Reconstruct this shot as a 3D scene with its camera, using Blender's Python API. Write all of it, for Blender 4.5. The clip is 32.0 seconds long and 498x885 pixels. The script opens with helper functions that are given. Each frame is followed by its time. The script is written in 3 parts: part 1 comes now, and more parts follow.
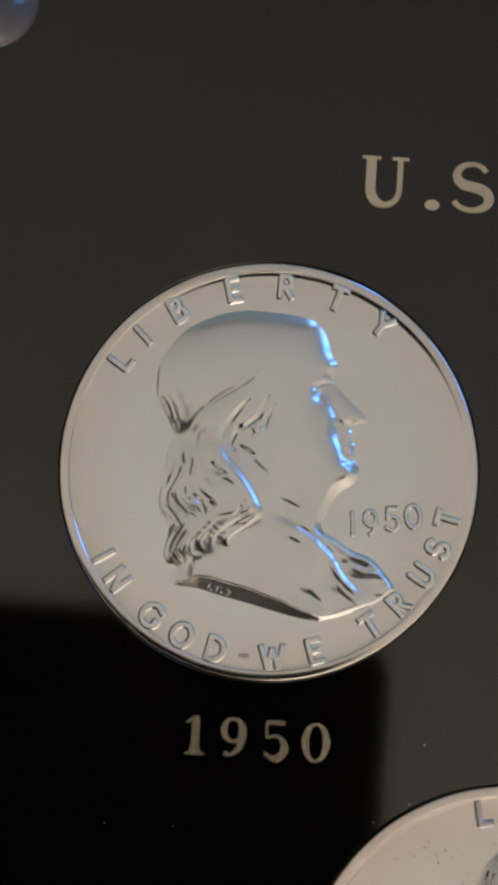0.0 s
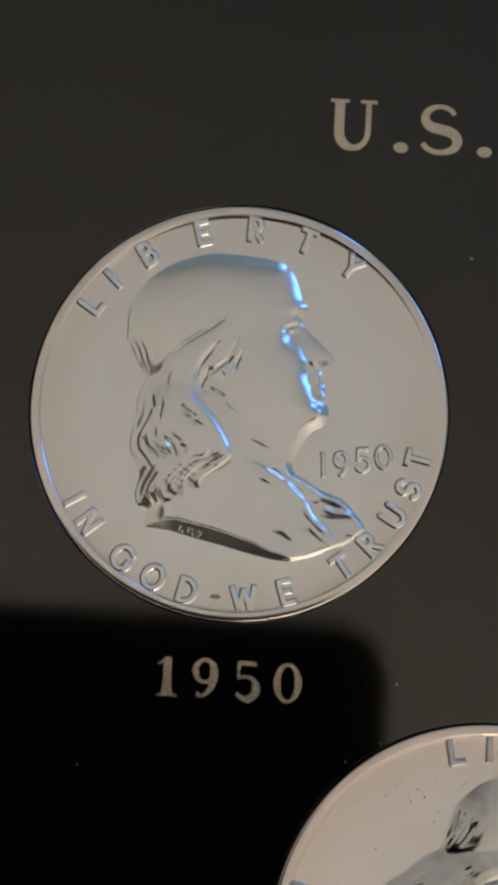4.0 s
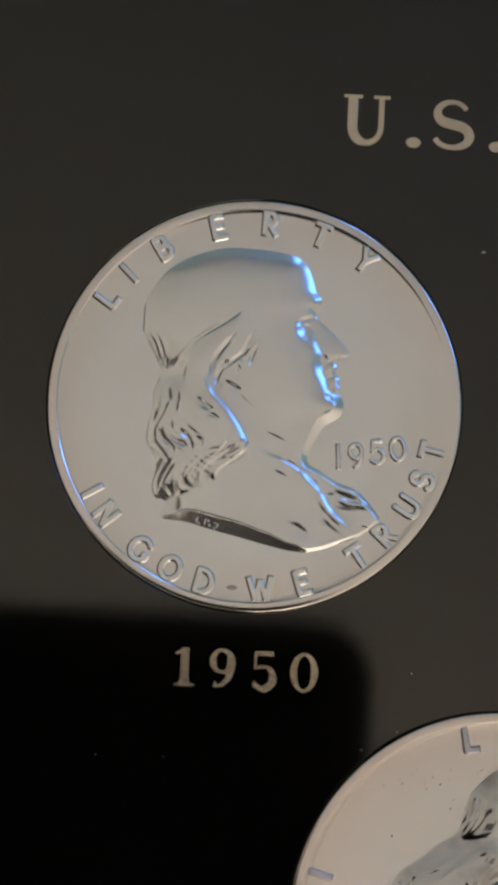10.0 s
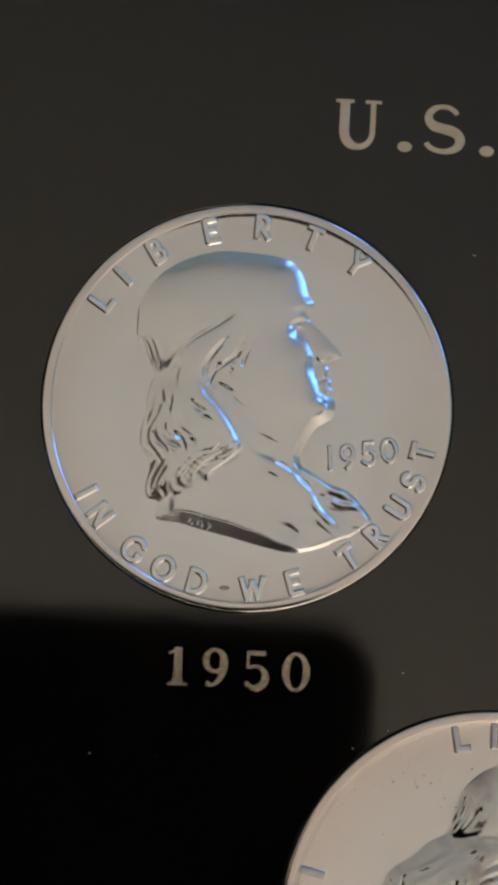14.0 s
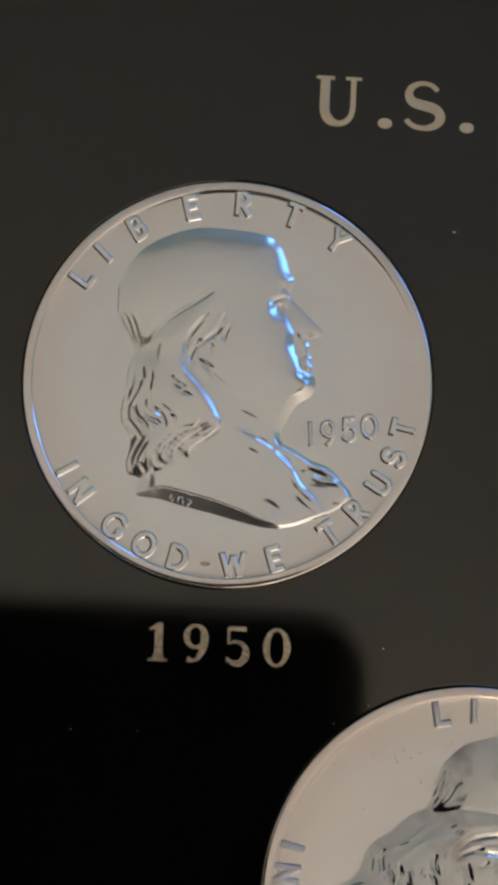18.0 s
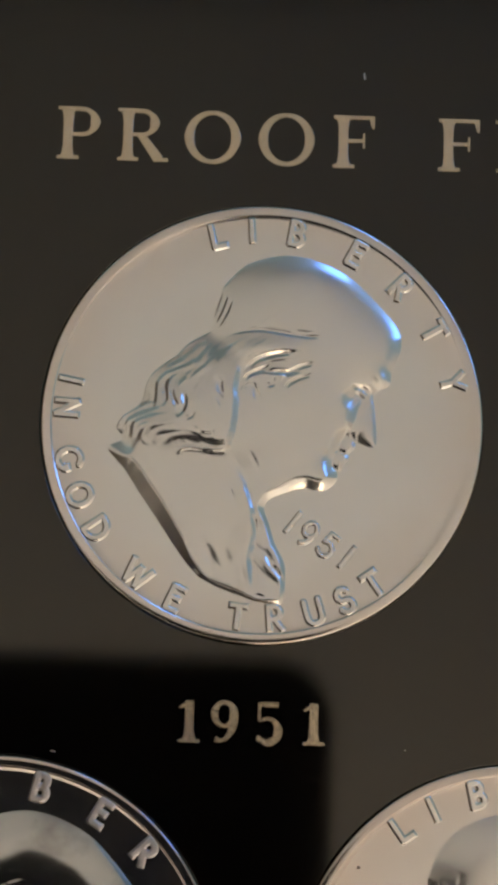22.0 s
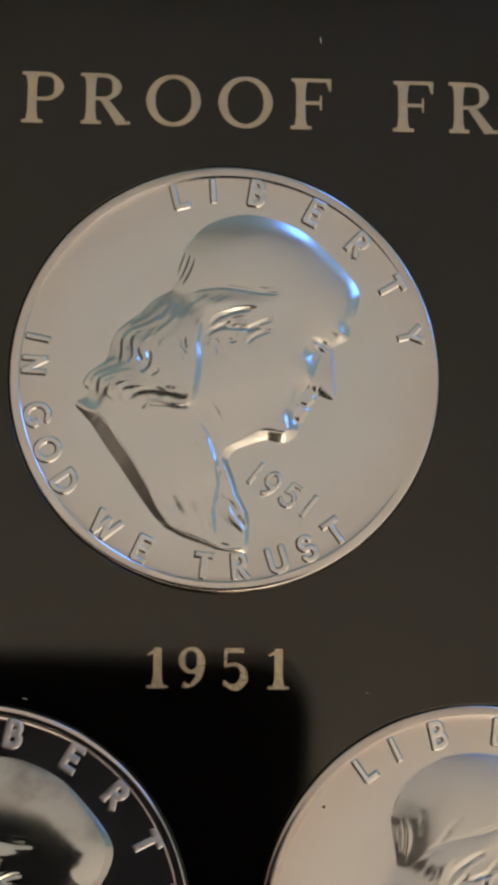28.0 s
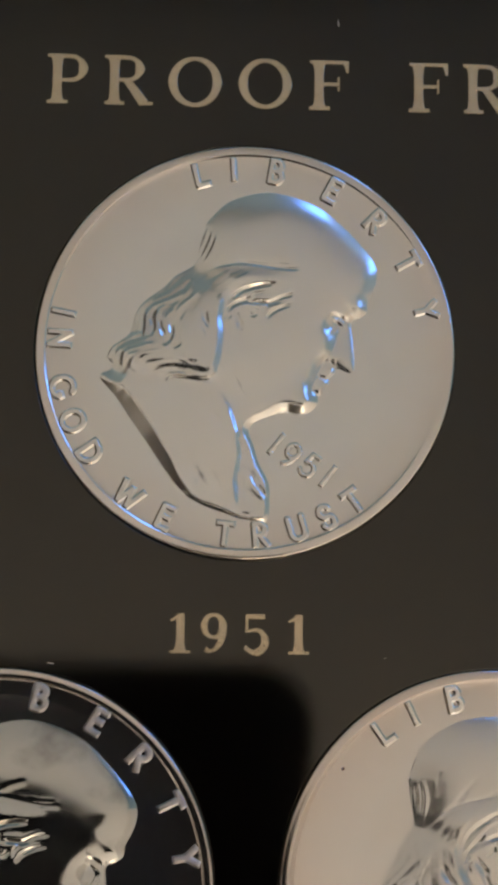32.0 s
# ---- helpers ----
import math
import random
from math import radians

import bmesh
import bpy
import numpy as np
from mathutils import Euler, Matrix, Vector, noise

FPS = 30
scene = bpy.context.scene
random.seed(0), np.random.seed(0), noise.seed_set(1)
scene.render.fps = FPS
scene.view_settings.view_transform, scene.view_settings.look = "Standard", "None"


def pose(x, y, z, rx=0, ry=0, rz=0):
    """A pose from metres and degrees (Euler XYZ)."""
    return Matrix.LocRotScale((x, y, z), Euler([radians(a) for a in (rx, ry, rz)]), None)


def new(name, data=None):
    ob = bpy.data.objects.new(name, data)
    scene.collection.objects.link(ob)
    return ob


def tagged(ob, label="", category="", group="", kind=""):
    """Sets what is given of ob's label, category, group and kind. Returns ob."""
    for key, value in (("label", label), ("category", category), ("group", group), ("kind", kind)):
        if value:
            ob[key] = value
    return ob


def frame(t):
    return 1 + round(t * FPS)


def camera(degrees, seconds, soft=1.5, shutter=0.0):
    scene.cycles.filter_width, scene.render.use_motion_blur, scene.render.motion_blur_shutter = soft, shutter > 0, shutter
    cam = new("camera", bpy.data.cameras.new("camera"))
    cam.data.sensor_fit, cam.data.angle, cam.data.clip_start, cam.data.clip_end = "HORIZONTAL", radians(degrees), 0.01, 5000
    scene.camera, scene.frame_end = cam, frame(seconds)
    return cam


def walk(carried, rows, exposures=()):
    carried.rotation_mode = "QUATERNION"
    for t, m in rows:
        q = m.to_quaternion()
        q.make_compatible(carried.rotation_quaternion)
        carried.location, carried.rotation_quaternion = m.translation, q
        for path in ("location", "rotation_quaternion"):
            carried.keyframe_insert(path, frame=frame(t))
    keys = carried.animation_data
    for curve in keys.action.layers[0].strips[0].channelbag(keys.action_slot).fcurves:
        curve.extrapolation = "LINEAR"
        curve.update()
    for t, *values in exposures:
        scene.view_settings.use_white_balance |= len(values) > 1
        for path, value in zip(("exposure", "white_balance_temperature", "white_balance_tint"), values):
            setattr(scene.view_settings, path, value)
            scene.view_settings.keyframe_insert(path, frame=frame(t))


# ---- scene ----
cam = camera(20.0, 32.0, soft=4.2, shutter=0.5)
# seconds, eye in metres, turn in degrees
PATH = [
    (0.0, -0.00063, -0.00635, 0.10306, 4.593, 0.216, 3.772),
    (0.5, -0.00005, -0.00679, 0.10194, 4.792, 0.351, 3.606),
    (1.0, -0.00016, -0.00709, 0.10208, 4.807, 0.484, 3.577),
    (1.5, -0.00001, -0.00752, 0.10182, 4.779, 0.431, 3.553),
    (2.0, 0.00027, -0.00789, 0.10123, 4.620, 0.351, 3.563),
    (2.5, 0.00057, -0.00817, 0.10225, 4.751, 0.323, 3.550),
    (3.0, 0.00092, -0.00926, 0.10263, 4.773, 0.274, 3.476),
    (3.5, 0.00181, -0.01026, 0.10289, 4.789, 0.281, 3.431),
    (5.5, 0.00024, -0.01145, 0.10264, 4.987, -0.393, 3.238),
    (6.0, -0.00052, -0.01115, 0.10274, 4.759, -0.465, 3.289),
    (6.5, -0.00066, -0.01126, 0.10315, 4.701, -0.534, 3.303),
    (7.0, -0.00048, -0.01166, 0.10343, 4.842, -0.402, 3.275),
    (7.5, -0.00035, -0.01192, 0.10334, 4.883, -0.370, 3.271),
    (8.0, -0.00040, -0.01153, 0.10342, 4.815, -0.445, 3.245),
    (8.5, -0.00055, -0.01145, 0.10359, 4.870, -0.497, 3.252),
    (9.0, -0.00053, -0.01133, 0.10384, 4.705, -0.481, 3.277),
    (9.5, -0.00071, -0.01136, 0.10373, 4.633, -0.562, 3.225),
    (10.0, -0.00071, -0.01159, 0.10377, 4.783, -0.512, 3.160),
    (10.5, -0.00042, -0.01166, 0.10370, 4.704, -0.428, 3.198),
    (11.0, -0.00068, -0.01184, 0.10419, 4.698, -0.461, 3.217),
    (11.5, -0.00064, -0.01162, 0.10417, 4.617, -0.488, 3.192),
    (12.0, -0.00043, -0.01196, 0.10446, 4.798, -0.479, 3.158),
    (12.5, -0.00040, -0.01209, 0.10455, 4.797, -0.493, 3.197),
    (13.0, -0.00014, -0.01198, 0.10458, 4.733, -0.383, 3.192),
    (13.5, -0.00008, -0.01160, 0.10463, 4.924, -0.424, 3.162),
    (14.0, 0.00007, -0.01167, 0.10474, 4.867, -0.385, 3.160),
    (14.5, -0.00023, -0.01204, 0.10453, 4.961, -0.500, 3.147),
    (16.5, -0.00063, -0.01217, 0.10379, 4.554, -0.567, 3.109),
    (17.0, 0.00000, -0.01256, 0.10437, 4.628, -0.596, 3.091),
    (17.5, 0.00062, -0.01241, 0.10470, 4.435, -0.669, 3.081),
    (18.0, 0.00089, -0.01286, 0.10477, 4.575, -0.754, 3.055),
    (18.5, 0.00180, -0.01323, 0.10467, 4.578, -0.679, 3.023),
    (19.0, 0.00264, -0.01326, 0.10464, 4.683, -0.668, 3.015),
    (19.5, 0.00638, -0.01314, 0.10446, 5.013, -0.389, 2.954),
    (20.0, 0.01255, -0.01301, 0.10382, 5.012, -0.488, 2.973),
    (20.5, 0.02111, -0.01344, 0.10246, 5.182, -0.518, 2.792),
    (21.0, 0.02787, -0.01394, 0.10129, 5.850, -0.691, 2.722),
    (21.5, 0.03242, -0.01175, 0.09983, 6.182, -1.006, 2.167),
    (22.0, 0.03422, -0.01081, 0.09728, 6.424, -1.142, 1.585),
    (22.5, 0.03478, -0.01056, 0.09738, 6.387, -1.168, 1.231),
    (23.0, 0.03511, -0.01157, 0.09738, 6.444, -0.967, 1.047),
    (23.5, 0.03513, -0.01184, 0.09763, 6.436, -1.437, 0.936),
    (24.0, 0.03569, -0.01213, 0.09782, 6.423, -1.606, 0.883),
    (24.5, 0.03616, -0.01195, 0.09825, 6.447, -1.547, 0.846),
    (25.0, 0.03677, -0.01188, 0.09797, 6.356, -1.604, 0.826),
    (25.5, 0.03629, -0.01207, 0.09837, 6.128, -1.807, 0.802),
    (27.5, 0.03587, -0.01303, 0.09952, 6.015, -2.087, 0.739),
    (28.0, 0.03509, -0.01433, 0.09960, 6.433, -2.048, 0.744),
    (28.5, 0.03505, -0.01452, 0.09879, 6.089, -1.903, 0.748),
    (29.0, 0.03537, -0.01459, 0.10043, 6.018, -1.941, 0.760),
    (29.5, 0.03445, -0.01522, 0.10096, 6.120, -1.856, 0.787),
    (30.0, 0.03510, -0.01536, 0.10045, 6.496, -1.966, 0.750),
    (30.5, 0.03564, -0.01512, 0.10105, 6.307, -1.911, 0.725),
    (31.0, 0.03419, -0.01542, 0.10077, 6.283, -1.980, 0.718),
    (31.5, 0.03458, -0.01587, 0.10186, 6.534, -2.008, 0.756),
    (32.0, 0.03365, -0.01752, 0.10164, 6.906, -2.009, 0.733),
]
walk(cam, [(t, pose(x, y, z, rx, ry, rz)) for t, x, y, z, rx, ry, rz in PATH],
     exposures=[(0.0, -0.04, 6200, 8), (19.0, -0.04, 6200, 8), (20.5, 0.10, 6380, 8), (22.0, -0.02, 6720, 9), (32.0, -0.02, 6720, 9)])

MM = 0.001
TABLE_Z = -0.0055          # top of the table; the black sheet's face is z = 0
CEIL_Z = 1.65
FLOOR_Z = -0.75

# ---- world and lights ----
world = bpy.data.worlds.new("sky")
scene.world = world
world.use_nodes = True
wn = world.node_tree.nodes
sky = wn.new("ShaderNodeTexSky")
sky.sky_type = "NISHITA"
sky.sun_disc = False
sky.sun_elevation, sky.sun_rotation = radians(8), radians(200)
wn["Background"].inputs["Strength"].default_value = 0.10
world.node_tree.links.new(sky.outputs[0], wn["Background"].inputs["Color"])


def lamp_at(name, kind, energy, colour, m, size=0.1):
    data = bpy.data.lights.new(name, kind)
    data.energy, data.color = energy, colour
    if kind == "POINT":
        data.shadow_soft_size = size
    ob = new(name, data)
    ob.matrix_world = m
    return ob


LAMP = (-0.50, -2.40, -0.20)
lamp_at("lamp_glow", "POINT", 170, (1.0, 0.985, 0.95), pose(*LAMP), 0.06)


# ---- materials ----
def material(name, base, rough, metal=0.0, spec=0.5, grain=0.0, grain_scale=200, stain_or_shade=None, stain_or_shade_amount=0.0,
             stain_or_shade_scale=40, bump=0.0, bump_scale=800, rough_var=0.0):
    m = bpy.data.materials.new(name)
    m.use_nodes = True
    n, l = m.node_tree.nodes, m.node_tree.links
    b = n["Principled BSDF"]
    b.inputs["Roughness"].default_value = rough
    b.inputs["Metallic"].default_value = metal
    b.inputs["Specular IOR Level"].default_value = spec
    b.inputs["Base Color"].default_value = (*base, 1)
    tc = n.new("ShaderNodeTexCoord")

    def noise_tex(scale, detail=4):
        t = n.new("ShaderNodeTexNoise")
        t.inputs["Scale"].default_value = scale
        t.inputs["Detail"].default_value = detail
        l.new(tc.outputs["Object"], t.inputs["Vector"])
        return t

    colour = None
    if grain:
        t = noise_tex(grain_scale)
        mix = n.new("ShaderNodeMix")
        mix.data_type = "RGBA"
        mix.inputs[6].default_value = (*[c * (1 - grain) for c in base], 1)
        mix.inputs[7].default_value = (*[min(1, c * (1 + grain)) for c in base], 1)
        l.new(t.outputs["Fac"], mix.inputs[0])
        colour = mix.outputs[2]
    if stain_or_shade:
        t = noise_tex(stain_or_shade_scale, 6)
        ramp = n.new("ShaderNodeMapRange")
        ramp.inputs[1].default_value, ramp.inputs[2].default_value = 0.52, 0.75
        ramp.inputs[4].default_value = stain_or_shade_amount
        l.new(t.outputs["Fac"], ramp.inputs[0])
        mix = n.new("ShaderNodeMix")
        mix.data_type = "RGBA"
        mix.inputs[6].default_value = (*base, 1)
        if colour:
            l.new(colour, mix.inputs[6])
        mix.inputs[7].default_value = (*stain_or_shade, 1)
        l.new(ramp.outputs[0], mix.inputs[0])
        colour = mix.outputs[2]
    if colour:
        l.new(colour, b.inputs["Base Color"])
    if rough_var:
        t = noise_tex(bump_scale * 0.3)
        mr = n.new("ShaderNodeMapRange")
        mr.inputs[3].default_value, mr.inputs[4].default_value = rough - rough_var, rough + rough_var
        l.new(t.outputs["Fac"], mr.inputs[0])
        l.new(mr.outputs[0], b.inputs["Roughness"])
    if bump:
        t = noise_tex(bump_scale)
        bp = n.new("ShaderNodeBump")
        bp.inputs["Strength"].default_value = bump
        bp.inputs["Distance"].default_value = 0.00005
        l.new(t.outputs["Fac"], bp.inputs["Height"])
        l.new(bp.outputs[0], b.inputs["Normal"])
    return m


def glow(name, colour, strength):
    m = bpy.data.materials.new(name)
    m.use_nodes = True
    b = m.node_tree.nodes["Principled BSDF"]
    b.inputs["Base Color"].default_value = (*colour, 1)
    b.inputs["Emission Color"].default_value = (*colour, 1)
    b.inputs["Emission Strength"].default_value = strength
    return m


SILVER = material("silver_field", (0.91, 0.90, 0.86), 0.10, 1.0, grain=0.02, grain_scale=300, stain_or_shade=(0.80, 0.74, 0.66), stain_or_shade_amount=0.25, stain_or_shade_scale=130, rough_var=0.02)
FROST = material("silver_relief", (0.92, 0.90, 0.85), 0.165, 1.0, grain=0.03, grain_scale=900, rough_var=0.02)
BLACK = material("black_acrylic", (0.0014, 0.0010, 0.0007), 0.05, 0.0, 0.92, grain=0.2, grain_scale=500)
BLACK.node_tree.nodes["Principled BSDF"].inputs["Specular Tint"].default_value = (1.0, 0.94, 0.84, 1)
CLEAR_BACK = material("backing", (0.02, 0.02, 0.02), 0.3)
FOIL = material("stamped_foil", (0.80, 0.65, 0.44), 0.17, 0.8, grain=0.08, grain_scale=1500, stain_or_shade=(0.55, 0.42, 0.27), stain_or_shade_amount=0.5, stain_or_shade_scale=900, bump=0.25, bump_scale=2500)
CAP = material("screw_cap", (0.09, 0.08, 0.10), 0.18, 0.0, 0.8, grain=0.3, grain_scale=500)
PALE_SPOT = material("pale_tarnish", (0.50, 0.40, 0.31), 0.4, 0.6, grain=0.3, grain_scale=2500)
SPOT = material("tarnish", (0.22, 0.13, 0.08), 0.4, 0.6)
n, l = SILVER.node_tree.nodes, SILVER.node_tree.links
bsdf = n["Principled BSDF"]
tc = n.new("ShaderNodeTexCoord")
far = n.new("ShaderNodeVectorMath")
far.operation = "LENGTH"
l.new(tc.outputs["Object"], far.inputs[0])
near_rim = n.new("ShaderNodeMapRange")
near_rim.inputs[1].default_value, near_rim.inputs[2].default_value = 10.5 * MM, 14.8 * MM
l.new(far.outputs["Value"], near_rim.inputs[0])
patchy = n.new("ShaderNodeTexNoise")
patchy.inputs["Scale"].default_value, patchy.inputs["Detail"].default_value = 160, 5
l.new(tc.outputs["Object"], patchy.inputs["Vector"])
amount = n.new("ShaderNodeMath")
amount.operation = "MULTIPLY"
l.new(near_rim.outputs[0], amount.inputs[0])
l.new(patchy.outputs["Fac"], amount.inputs[1])
tone = n.new("ShaderNodeMix")
tone.data_type = "RGBA"
tone.inputs[7].default_value = (0.84, 0.72, 0.62, 1)
l.new(bsdf.inputs["Base Color"].links[0].from_socket, tone.inputs[6])
l.new(amount.outputs[0], tone.inputs[0])
l.new(tone.outputs[2], bsdf.inputs["Base Color"])
# grey base and dark mottles put in for the darkness this relief mirrors
POLISHED = material("silver_polished", (0.63, 0.63, 0.60), 0.09, 1.0, grain=0.08, grain_scale=900, stain_or_shade=(0.15, 0.12, 0.11), stain_or_shade_amount=0.7, stain_or_shade_scale=260)
DUST = material("dust", (0.5, 0.48, 0.45), 0.8)
PLASTER = material("ceiling_paint", (0.76, 0.725, 0.68), 0.9, grain=0.04, grain_scale=3, bump=0.1, bump_scale=60)
WALL_GREY = material("blue_grey_paint", (0.38, 0.54, 0.62), 0.9, grain=0.04, grain_scale=4)
WALL_BROWN = material("brown_paint", (0.19, 0.145, 0.11), 0.85, grain=0.05, grain_scale=4)
SCREEN_DARK = material("dark_brown_screen", (0.085, 0.062, 0.047), 0.85, grain=0.05, grain_scale=4)
SCREEN_TAN = material("tan_screen", (0.21, 0.17, 0.13), 0.85, grain=0.05, grain_scale=4)
WOOD = material("table_wood", (0.20, 0.12, 0.07), 0.45, grain=0.3, grain_scale=18)
FLOORING = material("floor_boards", (0.22, 0.15, 0.09), 0.5, grain=0.25, grain_scale=9)
MATT_BLACK = material("matt_black", (0.004, 0.004, 0.005), 0.9, spec=0.1)
WHITE_TRIM = material("white_trim", (0.75, 0.75, 0.73), 0.5, grain=0.03, grain_scale=20)
BLUE_SKY = glow("evening_sky", (0.17, 0.42, 1.0), 3.3)
GLOBE = glow("globe_glass", (1.0, 0.80, 0.58), 2.6)
BULB = glow("warm_bulb", (1.0, 0.72, 0.45), 14.0)


# ---- mesh helpers ----
def part(name, bm, mat, parent=None, label="", smooth=False):
    me = bpy.data.meshes.new(name)
    bm.to_mesh(me)
    bm.free()
    return mesh_part(name, me, mat, parent, label, smooth)


def mesh_part(name, me, mat, parent=None, label="", smooth=False):
    me.materials.append(mat)
    if smooth:
        me.polygons.foreach_set("use_smooth", [True] * len(me.polygons))
    ob = new(name, me)
    if parent:
        ob.parent = parent
    if label:
        tagged(ob, label)
    return ob


def box(bm, x0, y0, z0, x1, y1, z1, bevel=0.0):
    r = bmesh.ops.create_cube(bm, size=1, matrix=Matrix.Translation(((x0 + x1) / 2, (y0 + y1) / 2, (z0 + z1) / 2)) @ Matrix.Diagonal((x1 - x0, y1 - y0, z1 - z0, 1)))
    if bevel:
        edges = {e for v in r["verts"] for e in v.link_edges}
        bmesh.ops.bevel(bm, geom=list(edges), offset=bevel, segments=3, profile=0.5, affect="EDGES")
    return bm


def lathe(bm, profile, steps=192, close=True):
    """Turn a profile of (radius, height) about z."""
    rings = []
    for r, z in profile:
        if r == 0:
            rings.append([bm.verts.new((0, 0, z))])
        else:
            rings.append([bm.verts.new((r * math.cos(2 * math.pi * i / steps), r * math.sin(2 * math.pi * i / steps), z)) for i in range(steps)])
    for a, b in zip(rings, rings[1:]):
        for i in range(steps):
            j = (i + 1) % steps
            if len(a) == 1:
                bm.faces.new((a[0], b[i], b[j]))
            elif len(b) == 1:
                bm.faces.new((a[i], b[0], a[j]))
            else:
                bm.faces.new((a[i], b[i], b[j], a[j]))
    bmesh.ops.recalc_face_normals(bm, faces=bm.faces)
    return bm


# ---- room ----
X0, X1, Y0, Y1 = -2.1, 0.64, -3.0, 0.90


def slab(name, mat, b, label, category):
    return tagged(part(name, box(bmesh.new(), *b), mat), label, category, kind="structure")


slab("floor", FLOORING, (X0, Y0, FLOOR_Z - 0.1, X1, Y1, FLOOR_Z), "dark wooden floor of the dim room", "floor")
slab("ceiling", PLASTER, (X0, Y0, CEIL_Z, X1, Y1, CEIL_Z + 0.1), "warm off-white plaster ceiling", "ceiling")
# north wall with a second window near the corner
NX0, NX1 = 0.27, 0.58
bm = bmesh.new()
box(bm, X0, Y1, FLOOR_Z, X1, Y1 + 0.12, 0.76)
box(bm, X0, Y1, 1.54, X1, Y1 + 0.12, CEIL_Z)
box(bm, X0, Y1, 0.76, NX0, Y1 + 0.12, 1.54)
box(bm, NX1, Y1, 0.76, X1, Y1 + 0.12, 1.54)
tagged(part("wall_north", bm, WALL_GREY), "blue-grey painted wall with a window near the corner", "wall", kind="structure")
slab("wall_south", WALL_BROWN, (X0, Y0 - 0.12, FLOOR_Z, X1, Y0, CEIL_Z), "brown painted plain wall", "wall")
slab("wall_west", WALL_BROWN, (X0 - 0.12, Y0 - 0.12, FLOOR_Z, X0, Y1 + 0.12, CEIL_Z), "brown painted plain wall", "wall")
# two unseen screens, added so that steep slopes of the relief mirror dark
slab("wall_low_south", SCREEN_DARK, (-0.62, -0.58, FLOOR_Z, 0.02, -0.50, 0.86), "unseen dark brown screen, added for coin slopes to mirror", "wall")
slab("wall_low_west", SCREEN_TAN, (-0.62, -0.50, FLOOR_Z, -0.54, 0.6, 0.80), "unseen tan screen, added for coin slopes to mirror", "wall")
# east wall with the window's opening; its unseen southern length is cream to mirror warm in slopes
WY0, WY1, WZ0, WZ1 = 0.29, 0.80, 0.76, 1.54
slab("wall_east_south", PLASTER, (X1, Y0 - 0.12, FLOOR_Z, X1 + 0.14, 0.0, CEIL_Z), "unseen plain wall length, cream so that coin slopes mirror warm", "wall")
bm = bmesh.new()
box(bm, X1, 0.0, FLOOR_Z, X1 + 0.14, Y1 + 0.12, WZ0)
box(bm, X1, 0.0, WZ1, X1 + 0.14, Y1 + 0.12, CEIL_Z)
box(bm, X1, 0.0, WZ0, X1 + 0.14, WY0, WZ1)
box(bm, X1, WY1, WZ0, X1 + 0.14, Y1 + 0.12, WZ1)
tagged(part("wall_east", bm, WALL_GREY), "blue-grey painted wall with a window opening", "wall", kind="structure")
win = tagged(new("window_1"), "white framed window with blue evening light", "window", kind="structure")
for b in ((WY0, WZ0, WY1, WZ0 + 0.05), (WY0, WZ1 - 0.05, WY1, WZ1), (WY0, WZ0 + 0.05, WY0 + 0.05, WZ1 - 0.05), (WY1 - 0.05, WZ0 + 0.05, WY1, WZ1 - 0.05),
          ((WY0 + WY1) / 2 - 0.02, WZ0 + 0.05, (WY0 + WY1) / 2 + 0.02, WZ1 - 0.05)):
    part("window_frame", box(bmesh.new(), X1 + 0.05, b[0], b[1], X1 + 0.10, b[2], b[3], 0.006), WHITE_TRIM, win)
win = tagged(new("window_2"), "white framed window beside the corner, blue evening light", "window", kind="structure")
for b in ((NX0, WZ0, NX1, WZ0 + 0.05), (NX0, WZ1 - 0.05, NX1, WZ1), (NX0, WZ0 + 0.05, NX0 + 0.05, WZ1 - 0.05), (NX1 - 0.05, WZ0 + 0.05, NX1, WZ1 - 0.05)):
    part("window_frame", box(bmesh.new(), b[0], Y1 + 0.05, b[1], b[2], Y1 + 0.10, b[3], 0.006), WHITE_TRIM, win)
bm = bmesh.new()
box(bm, X1 + 0.5, -1.5, 1.27, X1 + 0.52, Y1 + 0.52, 3.6)
box(bm, -1.2, Y1 + 0.5, 1.27, X1 + 0.5, Y1 + 0.52, 3.6)
tagged(part("backdrop", bm, BLUE_SKY), "clear blue evening sky outside", "sky", kind="structure")

# stand-in for the phone mirrored in the black sheet, added overhead, sized to fit the view
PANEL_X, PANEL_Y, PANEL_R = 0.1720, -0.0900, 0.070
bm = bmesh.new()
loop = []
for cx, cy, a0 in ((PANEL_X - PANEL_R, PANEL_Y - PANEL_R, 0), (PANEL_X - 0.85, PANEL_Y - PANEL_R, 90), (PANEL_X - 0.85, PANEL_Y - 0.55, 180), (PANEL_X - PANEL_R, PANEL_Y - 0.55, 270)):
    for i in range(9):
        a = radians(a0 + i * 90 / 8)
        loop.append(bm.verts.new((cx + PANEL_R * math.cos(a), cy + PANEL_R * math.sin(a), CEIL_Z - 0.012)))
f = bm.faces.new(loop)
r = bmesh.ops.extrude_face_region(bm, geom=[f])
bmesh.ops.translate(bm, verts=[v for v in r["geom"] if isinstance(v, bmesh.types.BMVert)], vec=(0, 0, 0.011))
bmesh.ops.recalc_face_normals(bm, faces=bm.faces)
tagged(part("ceiling_panel", bm, MATT_BLACK), "black rounded stand-in for the mirrored phone, added under the ceiling", "panel", kind="structure")

